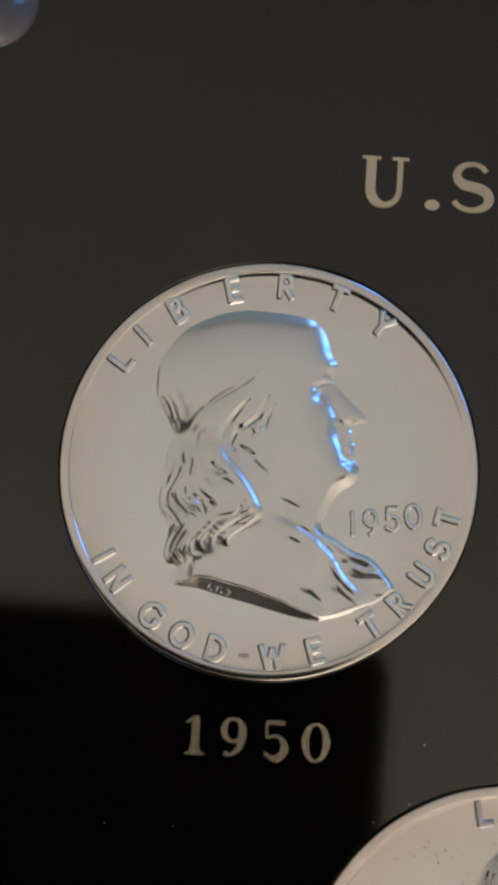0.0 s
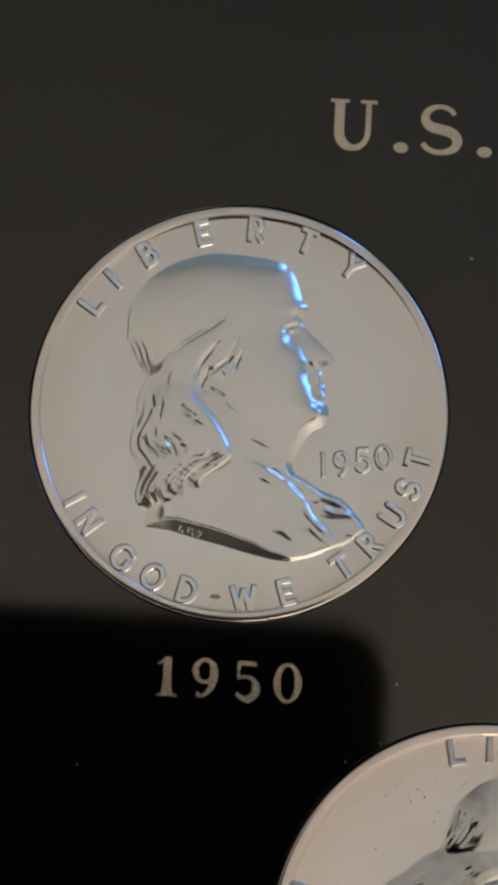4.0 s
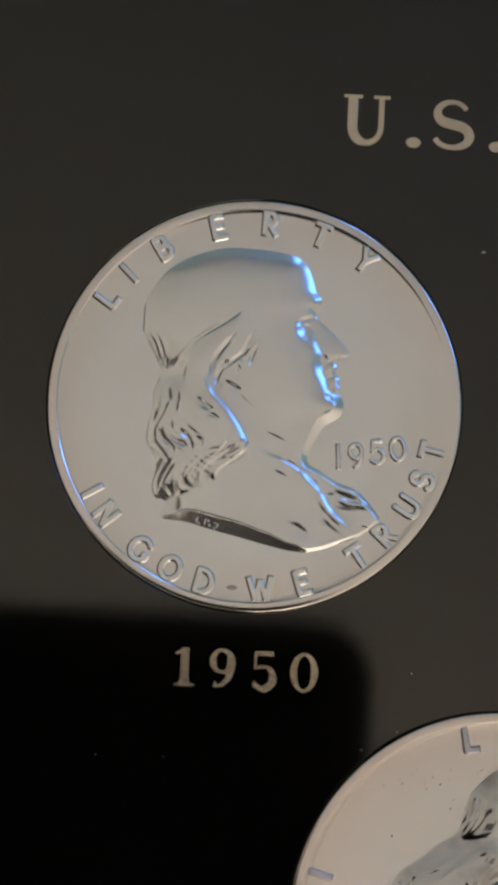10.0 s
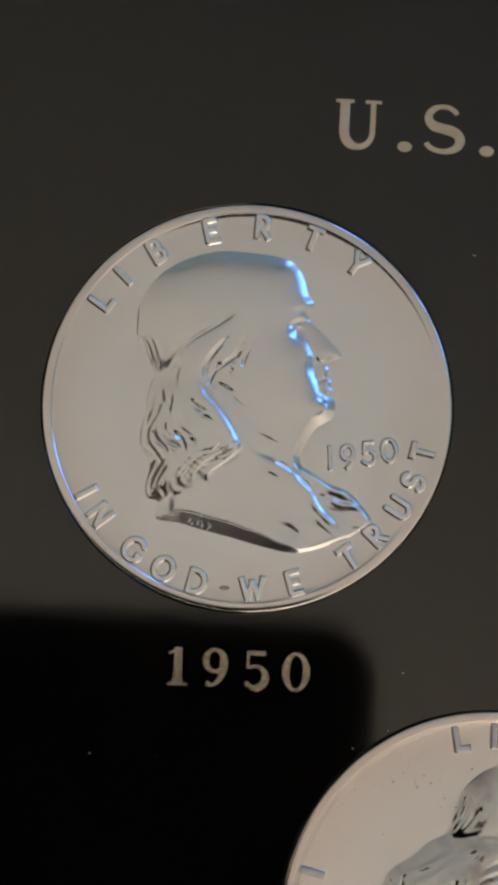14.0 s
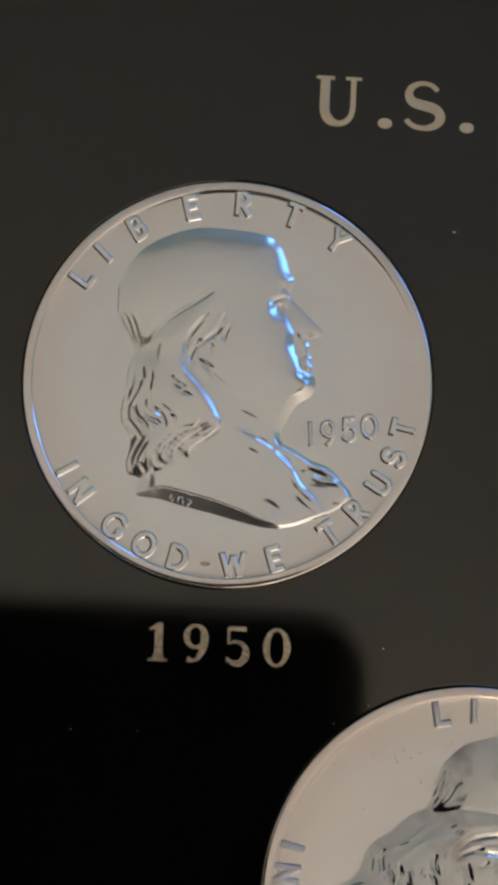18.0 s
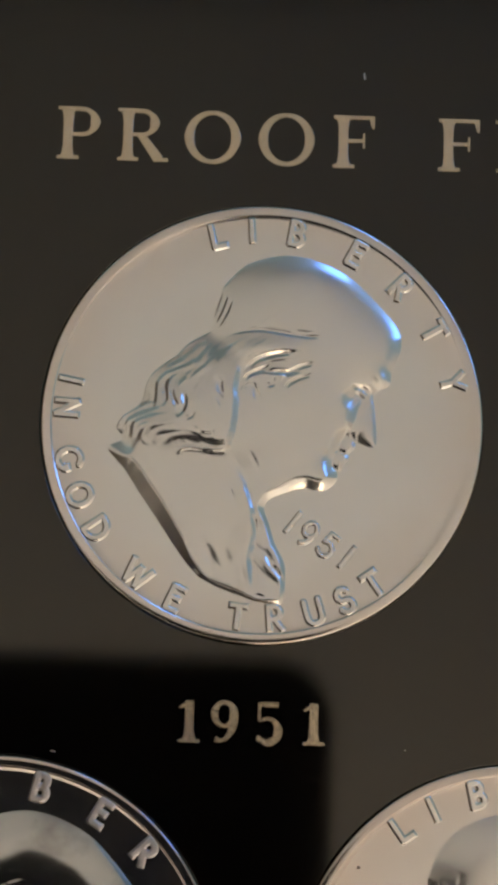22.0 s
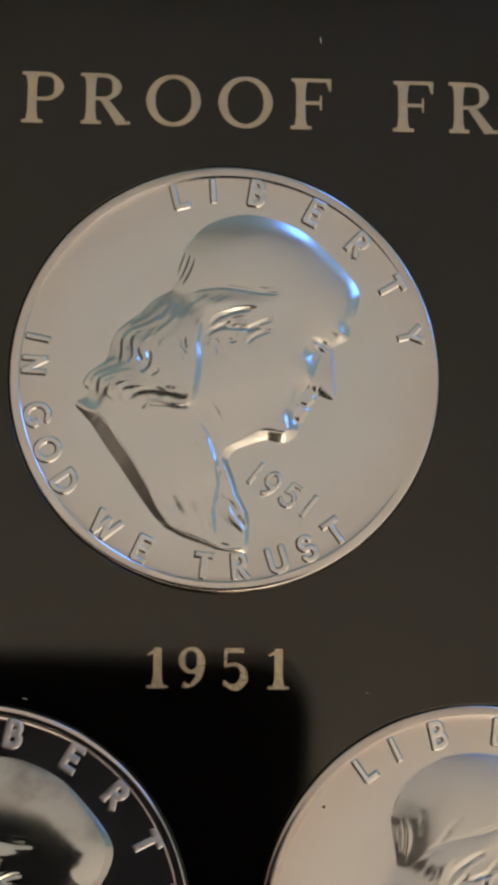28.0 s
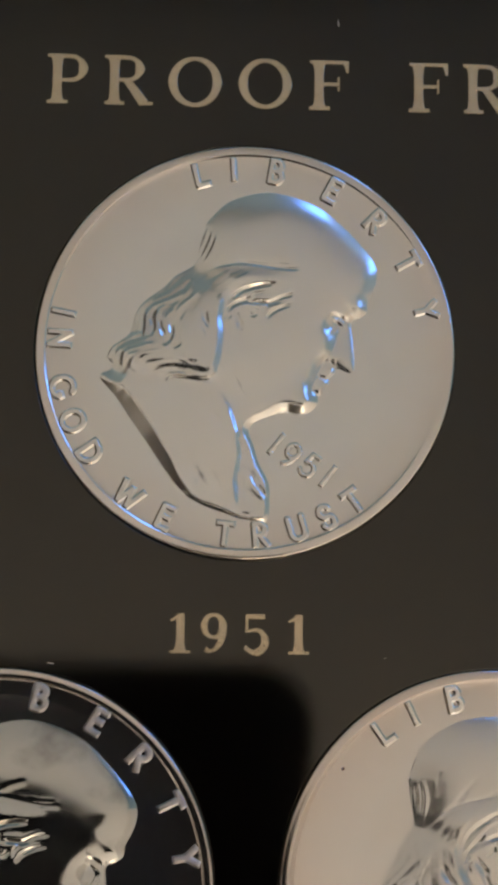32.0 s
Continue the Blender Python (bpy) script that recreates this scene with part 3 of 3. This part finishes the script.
CURLS = [
    ([(-150, -100), (-167, -127), (-175, -154), (-165, -179)], 5.5, 0.044), ([(-136, -101), (-154, -132), (-161, -157), (-147, -178)], 5.5, 0.048), ([(-118, -98), (-141, -127), (-151, -150), (-136, -171)], 6.0, 0.050),
    ([(-96, -93), (-119, -120), (-130, -139), (-125, -159), (-105, -158)], 6.0, 0.048), ([(-71, -87), (-98, -113), (-114, -134), (-103, -153)], 6.0, 0.040), ([(-43, -84), (-72, -101), (-91, -123), (-92, -141)], 6.0, 0.034),
    ([(-18, -90), (-45, -106), (-64, -123), (-65, -139)], 5.0, 0.055)]
TEMPLE = [
    ([(-21, 176), (-45, 157), (-62, 144), (-107, 113), (-133, 84), (-150, 56)], 2.4, 0.032, 1.6), ([(-2, 118), (-19, 95), (-25, 78), (-17, 64)], 2.4, 0.055, 1.4), ([(-46, 116), (-65, 92), (-74, 67)], 3.2, 0.035, 1.6),
    ([(-25, 92), (-42, 75), (-57, 62), (-70, 39)], 2.6, 0.055, 1.8), ([(-11, 105), (-28, 86), (-46, 73)], 2.0, 0.030, 1.4), ([(-37, 104), (-53, 87), (-65, 61)], 2.0, 0.022, 1.4),
    ([(-56, 39), (-39, 30), (-25, 22)], 2.4, 0.070, 3.2), ([(-39, 26), (-22, 7), (6, -14)], 4.0, 0.026, 1.0), ([(-33, 69), (-30, 57), (-38, 48)], 2.4, 0.060, 1.2),
    ([(-60, 33), (-62, 21), (-58, 11)], 2.4, 0.050, 1.0)]
STRANDS = [
    ([(-35, 176), (-53, 159), (-71, 147)], 2.0, 0.034, 0.9), ([(-27, 176), (-41, 160), (-56, 149)], 2.0, 0.036, 0.9), ([(-40, 123), (-58, 103), (-77, 73), (-80, 42)], 2.8, 0.092, 1.2),
    ([(-4, 133), (-16, 113), (-27, 90), (-46, 74)], 2.8, 0.092, 1.2), ([(-53, 78), (-62, 63), (-70, 43), (-68, 24)], 2.6, 0.088, 1.2), ([(7, 117), (-5, 97), (-11, 78), (-9, 62)], 2.6, 0.085, 1.1), ([(-116, 126), (-106, 145), (-95, 165)], 3.4, 0.018, 1.6),
    ([(-152, 108), (-157, 130), (-161, 150)], 3.4, 0.020, 1.6), ([(-119, 104), (-114, 123), (-107, 135)], 3.0, 0.018, 1.6)]
FACE = [
    ([(68, 149), (83, 158), (101, 162)], 4.0, 0.085, 1.2), ([(74, 141), (84, 146), (98, 146)], 2.4, 0.040, 1.0),
    ([(132, 85), (122, 91), (115, 104)], 2.6, 0.045, 1.0), ([(151, 60), (137, 58), (123, 52)], 2.6, 0.055, 1.0), ([(151, 29), (141, 28), (133, 26)], 3.2, 0.035, 1.0),
    ([(148, 94), (138, 91), (131, 95)], 2.4, 0.035, 1.0)]
FOLDS = [
    ([(61, -207), (91, -219), (125, -228)], 6.0, 0.034, 1.8), ([(100, -196), (121, -207), (151, -217)], 7.0, 0.022, 1.6),
    ([(18, -49), (40, -57), (63, -68)], 2.2, 0.026, 1.2), ([(40, -118), (52, -123), (65, -130)], 2.6, 0.032, 1.4), ([(81, -207), (96, -221), (121, -243)], 3.2, 0.024, 2.6),
    ([(55, -95), (71, -103), (88, -114)], 2.4, 0.055, 1.0), ([(98, -123), (111, -132), (126, -145)], 2.4, 0.055, 1.0), ([(149, -123), (155, -131), (160, -138)], 2.6, 0.050, 1.0),
    ([(181, -161), (199, -165), (218, -174)], 2.8, 0.065, 1.0), ([(138, -180), (180, -183), (216, -177)], 6.0, 0.030, 1.0), ([(190, -219), (201, -212), (211, -208)], 2.6, 0.050, 1.0),
    ([(103, -103), (126, -114), (157, -132)], 2.6, 0.030, 1.0), ([(130, -158), (162, -156), (193, -171)], 5.0, 0.040, 1.0)]


def relief():
    x, y = X, Y
    # head and bust, rounded in from one outline
    d = inside(x, y, CROWN + FOREHEAD + CHEEK_FRONT + CHIN + COLLAR + BACK)
    body = step(y, -60, -120)
    front = step(x, 60, 100) * step(y, 190, 160)
    jaw = step(y, 34, 2) * step(x, -20, 30)
    back = step(x, -70, -130) * step(y, 80, 40)
    h = rise(d, 0.35, 25 + 32 * back + 14 * step(x, -120, -180) * (1 - back)) * (1 - front) + rise(d, 0.33, 15) * front
    h = h * (1 - jaw) + ramp(d, 0.34, np.interp(y, (-60, -25), (9, 16))) * jaw
    h = h * (1 - body) + ramp(d, np.interp(x, (90, 125), (0.34, 0.22)), np.interp(x, (-130, -60, 70, 110), (34, 13, 13, 5))) * body
    h += (step(d, 2, 60) * (1 - jaw) + step(d, 0, 18) * jaw) * 0.11 * np.exp(-((x + 25) / 140) ** 2 - (np.clip(y - 130, 0, None) / 120) ** 2) * (1 - 0.4 * body)
    # brow, eye socket and eye, cheek, chin, temple
    h += step(d, 0, 10) * (bump_at(96, 194, 13, 11, 0.040) - bump_at(89, 138, 16, 16, 0.165) + bump_at(94, 135, 6, 8, 0.085) + bump_at(58, 70, 46, 60, 0.03) + bump_at(142, 2, 14, 13, 0.04) - bump_at(19, 145, 34, 24, 0.022) + bump_at(39, 182, 24, 16, 0.012) - bump_at(-11, -5, 26, 40, 0.018, 20) - bump_at(89, -181, 34, 26, 0.020))
    nose = inside(x, y, NOSE)
    n = ramp(nose, 0.055, 8) + 0.07 * step(nose, 5, 26)
    n = np.where(nose > 0, n + bump_at(122, 93, 7, 9, 0.06), n)
    lips = inside(x, y, LIPS)
    m = ramp(lips, 0.08, 6) + np.where(lips > 0, bump_at(137, 71, 8, 7, 0.03) + bump_at(141, 42, 7, 6, 0.05), 0)
    h = soft_max(h, soft_max(n, m, 0.02), 0.03)
    # the coat's edge stands over the neck and the shirt
    s, along = beside(x, y, curve(COAT))
    shirt = step(-s, -6, 7) * step(along, 0.0, 0.25) * step(y, 70, -85)
    h -= 0.10 * shirt * (np.clip(h, 0, 0.3) / 0.3) * step(d, 0, 14)
    # long hair over neck and shoulder, parted from the crown by a shallow valley
    d = inside(x, y, HAIR_BACK + HAIR_FRONT)
    s, along = beside(x, y, curve(TEMPLE[0][0]))
    h -= 0.016 * np.exp(-(s / 20) ** 2) * step(along, 0.0, 0.3) * (h > 0.1)
    ear = 1 - (1 - step(x, -10, -60)) * (1 - step(y, 60, 30))
    top = ramp(d, 0.15, np.interp(y, (-100, -82, -66, 0, 30, 60, 110), (46, 34, 13, 11, 13, 30, 40)) + 36 * step(x, -85, -140)) * ear
    h = np.where(d > 0, soft_max(h + top, rise(d, 0.19, 34), 0.03), h)
    h = soften(h, 3)
    # slanting cut along the lower line of the bust
    foot = np.interp(x, [p[0] for p in HEM], [p[1] for p in HEM])
    steep = np.interp(x, (-170, -120, -91, -25, 40, 80, 113, 230), (0.028, 0.018, 0.0152, 0.0156, 0.019, 0.034, 0.06, 0.07))
    h = np.minimum(h, (y - foot) * steep)
    g = np.zeros_like(h)
    for line, w, depth, lean in NAPE + GASHES + TEMPLE + STRANDS + FACE + FOLDS:
        cut(g, line, w, depth, lean)
    g += round_locks(LOCKS + CURLS + RIDGES)
    # fine wavy strands, swept round behind the ear
    r, a = np.hypot(x + 28, 0.82 * (y - 42)), np.arctan2(y - 42, x + 28)
    wave = r + 5 * np.sin(a * 6 + r / 24) + 3 * np.sin(a * 13 - r / 15)
    g += 0.0035 * np.sin(wave * (2 * math.pi / 12)) * (0.65 + 0.35 * np.sin(a * 4 + r / 9)) * step(d, 4, 16) * step(y, 165, 120)
    return soften(h + g * np.clip(h / 0.10, 0, 1), 1)


def relief_mesh(H):
    keep = H > 0.003
    quad = keep[:-1, :-1] | keep[1:, :-1] | keep[:-1, 1:] | keep[1:, 1:]
    index = np.arange(X.size).reshape(X.shape)
    faces = np.stack([index[:-1, :-1][quad], index[:-1, 1:][quad], index[1:, 1:][quad], index[1:, :-1][quad]], 1)
    used, flat = np.unique(faces, return_inverse=True)
    Z = np.clip(H, -0.02, None) + field(np.hypot(X, Y) / GRID)
    co = np.stack([X.ravel()[used] / GRID * MM, Y.ravel()[used] / GRID * MM, Z.ravel()[used] * MM], 1)
    me = bpy.data.meshes.new("portrait")
    me.from_pydata(co.tolist(), [], flat.reshape(-1, 4).tolist())
    return me


HEIGHTS = relief()
PORTRAIT = relief_mesh(HEIGHTS)
DISC, DISHED = bpy.data.meshes.new("disc"), bpy.data.meshes.new("disc")
for me, dished in ((DISC, 0.0), (DISHED, 1.0)):
    bm = lathe(bmesh.new(), coin_profile(dished), 256)
    bm.to_mesh(me)
    bm.free()
for me, mat in ((PORTRAIT, FROST), (DISC, SILVER), (DISHED, SILVER)):
    me.materials.append(mat)
    me.polygons.foreach_set("use_smooth", [True] * len(me.polygons))

UPPER = [("L", 146.8), ("I", 136.8), ("B", 123.2), ("E", 104.6), ("R", 88.0), ("T", 71.8), ("Y", 55.6)]
LOWER = [("I", -148.5), ("N", -140.2), ("G", -125.2), ("O", -114.0), ("D", -102.6), ("W", -85.2), ("E", -72.0), ("T", -53.2), ("R", -42.2), ("U", -31.0), ("S", -21.4), ("T", -11.8)]
DATE = [(7.32, -29.1), (8.38, -23.7), (9.72, -18.2), (11.08, -14.3)]
LETTER_R = 13.58


def letter(name, ch, height, parent, x, y, turn):
    ob = new(name, struck(ch, height))
    ob.parent = parent
    ob.matrix_basis = pose(x * MM, y * MM, field(math.hypot(x, y)) * MM, math.degrees(y / BASIN), -math.degrees(x / BASIN), 0) @ pose(0, 0, 0, 0, 0, turn)
    return ob


def silver_coin(centre, turn, tilt, date, label):
    lift = -0.4 + RIM_R * math.hypot(*tilt)
    coin = tagged(new("silver_coin"), label, "coin", group="coins in the holder")
    tip = Matrix.Rotation(math.atan(math.hypot(*tilt)), 4, Vector((-tilt[1], tilt[0], 0)).normalized()) if any(tilt) else Matrix()
    coin.matrix_basis = Matrix.Translation((centre[0] * MM, centre[1] * MM, lift * MM)) @ tip @ pose(0, 0, 0, 0, 0, turn)
    for name, me in (("disc", DISC), ("portrait", PORTRAIT)):
        ob = new(name, me)
        ob.parent = coin
    for ch, a in UPPER:
        letter("letter", ch, 1.60, coin, LETTER_R * math.cos(radians(a)), LETTER_R * math.sin(radians(a)), a - 90)
    for ch, a in LOWER:
        letter("letter", ch, 1.60, coin, LETTER_R * math.cos(radians(a)), LETTER_R * math.sin(radians(a)), a + 90)
    for ch, (r, a) in zip(date, DATE):
        letter("numeral", ch, 1.62, coin, r * math.cos(radians(a)), r * math.sin(radians(a)), 8)
    return coin


TILTS = [(0.0, 0.006), (-0.018, 0.003), (0.031, 0.048), (0.0, 0.040)]
DATES = ["1950", "1951", "", ""]
LABELS = ["bright silver coin dated 1950 in a round opening", "bright silver coin dated 1951, turned clockwise in its opening",
          "dark-mirrored silver coin, slightly spotted, in the lower row", "bright silver coin with a small dark spot, lower row"]
for (c, turn), tilt, date, label in zip(COINS, TILTS, DATES, LABELS):
    silver_coin(c, turn, tilt, date, label)

# ---- stamped lettering on the black sheet ----
FOIL_SECTION = ((-1.0, -0.01 * MM), (-1.0, 0.026 * MM), (-0.96, 0.030 * MM), (0.96, 0.030 * MM), (1.0, 0.026 * MM), (1.0, -0.01 * MM))
THICK, MID, THIN, SERIF = 0.095, 0.07, 0.038, 0.034


def serif(x, y, w):
    return ([(x - w, y), (x + w, y)], SERIF)


# strokes: points and half widths, in heights of the capital
STEM = ([(0.20, 0.97), (0.20, 0.88), (0.20, 0.74), (0.20, 0.26), (0.20, 0.12), (0.20, 0.03)], [0.15, 0.105, 0.088, 0.088, 0.105, 0.15])
SERIFED = {
    "U": [([(0.20, 0.97), (0.20, 0.36)] + arc(0.48, 0.36, 0.28, 0.31, 180, 270, 8), [THICK, THICK, THICK, 0.06]), (arc(0.48, 0.36, 0.28, 0.31, 270, 360, 8) + [(0.76, 0.97)], [0.06, 0.055, 0.055]), serif(0.20, 0.965, 0.18), serif(0.76, 0.965, 0.16)],
    "S": [(arc(0.42, 0.73, 0.29, 0.225, 20, 235, 16) + arc(0.43, 0.275, 0.34, 0.225, 60, -165, 16), [0.05, 0.045, 0.075, 0.105, 0.095, 0.05, 0.055])],
    ".": [([(0.0, 0.105 + 0.105 * math.cos(math.pi * i / 12)) for i in range(13)], [0.008 + 0.135 * math.sin(math.pi * i / 12) for i in range(13)])],
    "P": [STEM, ([(0.20, 0.955)] + arc(0.46, 0.715, 0.24, 0.24, 90, -90, 14) + [(0.2, 0.475)], [0.04, 0.045, THICK, 0.045, 0.035]), serif(0.20, 0.965, 0.19), serif(0.21, 0.035, 0.2)],
    "R": [STEM, ([(0.20, 0.955)] + arc(0.46, 0.73, 0.23, 0.225, 90, -90, 14) + [(0.2, 0.505)], [0.04, 0.045, THICK, 0.045, 0.035]), ([(0.44, 0.50), (0.78, 0.035)], [0.07, THICK]), serif(0.20, 0.965, 0.19), serif(0.21, 0.035, 0.19), serif(0.82, 0.035, 0.13)],
    "O": [(arc(0.5, 0.5, 0.43, 0.465, 90, 450, 40), [0.038, 0.09, 0.038, 0.09, 0.038])],
    "F": [STEM, serif(0.21, 0.035, 0.2), ([(0.02, 0.965), (0.75, 0.965)], SERIF), ([(0.2, 0.52), (0.58, 0.52)], SERIF), ([(0.72, 0.985), (0.755, 0.75)], [0.06, 0.02]), ([(0.58, 0.66), (0.58, 0.38)], [0.02, 0.035, 0.02])],
    "1": [([(0.29, 0.98), (0.29, 0.5), (0.29, 0.24), (0.29, 0.12), (0.29, 0.04)], [0.10, 0.10, 0.105, 0.13, 0.18]), serif(0.29, 0.035, 0.26), ([(0.04, 0.80), (0.29, 0.93)], [0.025, 0.05])],
    "9": [(arc(0.33, 0.68, 0.235, 0.28, 90, 450, 30), [0.04, 0.085, 0.04, 0.10, 0.04]), ([(0.565, 0.68), (0.555, 0.46), (0.49, 0.25), (0.37, 0.10), (0.24, 0.055), (0.13, 0.10)], [0.10, 0.095, 0.075, 0.05, 0.04, 0.075])],
    "5": [([(0.13, 0.96), (0.13, 0.53)], 0.035), ([(0.12, 0.93), (0.58, 0.93)], [0.055, 0.06]), ([(0.13, 0.54)] + arc(0.33, 0.32, 0.26, 0.28, 115, -140, 18), [0.03, 0.05, 0.10, 0.09, 0.04]), ([(0.08, 0.14), (0.14, 0.13)], 0.07)],
    "0": [(arc(0.36, 0.5, 0.27, 0.46, 90, 450, 34), [0.035, 0.095, 0.035, 0.095, 0.035])],
}


def stamped(ch, x, y, height, name="letter", turn=0.0):
    bm = bmesh.new()
    for i, (pts, widths) in enumerate(SERIFED[ch]):
        ribbon(bm, pts, widths, FOIL_SECTION, height * MM, lift=0.006 * MM * i)
    bmesh.ops.recalc_face_normals(bm, faces=bm.faces)
    ob = part(name, bm, FOIL, sheet)
    ob.matrix_basis = pose(x * MM, y * MM, 0, 0, 0, turn)
    return ob


for ch, x in (("U", 5.40), (".", 10.82), ("S", 12.05), (".", 17.05), ("P", 21.65), ("R", 25.9), ("O", 30.75), ("O", 36.0), ("F", 41.2), ("F", 48.7), ("R", 52.8)):
    stamped(ch, x, 20.0, 3.85)
for text, xs, y, turn in (("1950", (-4.85, -2.25, 0.75, 3.65), -20.87, 0.6), ("1951", (31.5, 33.75, 36.7, 39.95), -20.33, 0.0)):
    for ch, x in zip(text, xs):
        stamped(ch, x, y, 2.85, "numeral", turn)

# ---- small marks ----
def fleck(name, mat, x, y, z, rx, ry, parent, label=""):
    """A thin rounded fleck."""
    bm = bmesh.new()
    bmesh.ops.create_icosphere(bm, subdivisions=2, radius=1)
    for v in bm.verts:
        k = 1 + 0.25 * noise.noise(v.co * 1.7 + Vector((x, y, 0)))
        v.co = Vector((v.co.x * rx * k * MM, v.co.y * ry * k * MM, v.co.z * 0.012 * MM))
    ob = part(name, bm, mat, parent, label, True)
    ob.location = (x * MM, y * MM, z * MM)
    return ob


for x, y, rx, ry, turn in ((43.4, 26.8, 0.06, 0.28, 8), (16.45, 12.34, 0.16, 0.07, 0), (12.49, -19.07, 0.07, 0.05, 0), (23.2, -21.15, 0.22, 0.04, -10), (-10.1, -26.1, 0.08, 0.05, 30), (-5.2, -26.0, 0.05, 0.04, 0), (47.0, -20.5, 0.06, 0.04, 0)):
    fleck("dust_fleck", DUST, x, y, 0.008, rx, ry, sheet).rotation_euler = (0, 0, radians(turn))


def hem_at(u):
    return float(np.interp(u, [p[0] for p in HEM], [p[1] for p in HEM]))


coins = [o for o in scene.objects if o.name.startswith("silver_coin")]
fleck("spot", PALE_SPOT, -0.93, -13.6, field(13.6), 0.40, 0.20, coins[0], "brown tarnish spot")


def flecks(name, mat, coin, turn, spots, label):
    """Many tiny flecks on a coin's field as one part; spots: (x, y, long, thin, angle) in mm."""
    bm = bmesh.new()
    for x, y, a, b, ang in spots:
        p = Matrix.Rotation(radians(-turn), 3, "Z") @ Vector((x, y, 0))
        m = pose(p.x * MM, p.y * MM, (field(math.hypot(x, y)) + 0.002) * MM, 0, 0, ang) @ Matrix.Diagonal((a * MM, b * MM, 0.008 * MM, 1))
        bmesh.ops.create_icosphere(bm, subdivisions=1, radius=1, matrix=m)
    return part(name, bm, mat, coin, label, True)


rnd = random.Random(4)
flecks("tarnish_specks", PALE_SPOT, coins[2], COINS[2][1], [(-6.6 + rnd.gauss(0, 2.2), 9.8 + rnd.gauss(0, 1.8), rnd.uniform(0.03, 0.13), rnd.uniform(0.02, 0.05), rnd.uniform(0, 180)) for _ in range(34)], "small brown tarnish specks")
flecks("tarnish_specks", SPOT, coins[3], COINS[3][1], [(-10.9, 8.3, 0.15, 0.12, 20), (-4.0, 11.0, 0.03, 0.03, 0)], "small dark spot")
bm = bmesh.new()
for k, (u, dv, long, turn) in enumerate(((-92, 0, 0.24, 62), (-88, -5, 0.12, 5), (-77, 1, 0.26, 80), (-71, 5, 0.12, -20), (-69, -4, 0.16, -55), (-58, 4, 0.12, -25), (-55, 0, 0.20, 58), (-60, -6, 0.12, -15))):
    v = hem_at(u) + 9 + dv
    up = HEIGHTS[int((v - ys[0]) / STEP), int((u - xs[0]) / STEP)] + field(math.hypot(u, v) / GRID) + 0.012
    m = pose(u / GRID * MM, v / GRID * MM, up * MM, 0, 0, turn) @ Matrix.Diagonal((long * MM, 0.06 * MM, 0.03 * MM, 1))
    bmesh.ops.create_icosphere(bm, subdivisions=2, radius=1, matrix=m)
part("initials", bm, SILVER, coins[0], "tiny raised marks on the cut", True)


# silver darkened in colour for the lower row, against the brighter ceiling it mirrors
DIMMED = SILVER.copy()
DIMMED.name = "toned_silver"
for node in DIMMED.node_tree.nodes:
    if node.type == "MIX":
        for socket in node.inputs:
            if socket.type == "RGBA" and not socket.is_linked:
                c = socket.default_value
                socket.default_value = (c[0] * 0.82, c[1] * 0.80, c[2] * 0.80, 1)
DIMMED_RELIEF = material("dimmed_relief", (0.77, 0.75, 0.71), 0.20, 1.0, grain=0.03, grain_scale=900, rough_var=0.02)
for coin in coins[2:]:
    for ob in coin.children:
        if ob.name.startswith(("disc", "portrait")):
            ob.material_slots[0].link = "OBJECT"
            ob.material_slots[0].material = DIMMED if ob.name.startswith("disc") else DIMMED_RELIEF

# the dark coin: polished relief, hazy letters and a rim dished on with its hollow field to mirror dark
HAZED = material("hazed_silver", (0.66, 0.63, 0.64), 0.34, 1.0, grain=0.08, grain_scale=900, stain_or_shade=(0.42, 0.39, 0.38), stain_or_shade_amount=0.4, stain_or_shade_scale=500)
MIRROR = DIMMED.copy()
MIRROR.name = "mirror_silver"
shine = MIRROR.node_tree.nodes["Principled BSDF"].inputs["Roughness"]
MIRROR.node_tree.links.remove(shine.links[0])
shine.default_value = 0.04
MIRROR.node_tree.nodes["Principled BSDF"].inputs["Metallic"].default_value = 0.975   # thin haze
for ob in coins[2].children:
    if ob.name.startswith("disc"):
        ob.data = DISHED
    if ob.name.startswith(("portrait", "letter", "disc")):
        ob.material_slots[0].link = "OBJECT"
        ob.material_slots[0].material = MIRROR if ob.name.startswith("disc") else POLISHED if ob.name.startswith("portrait") else HAZED
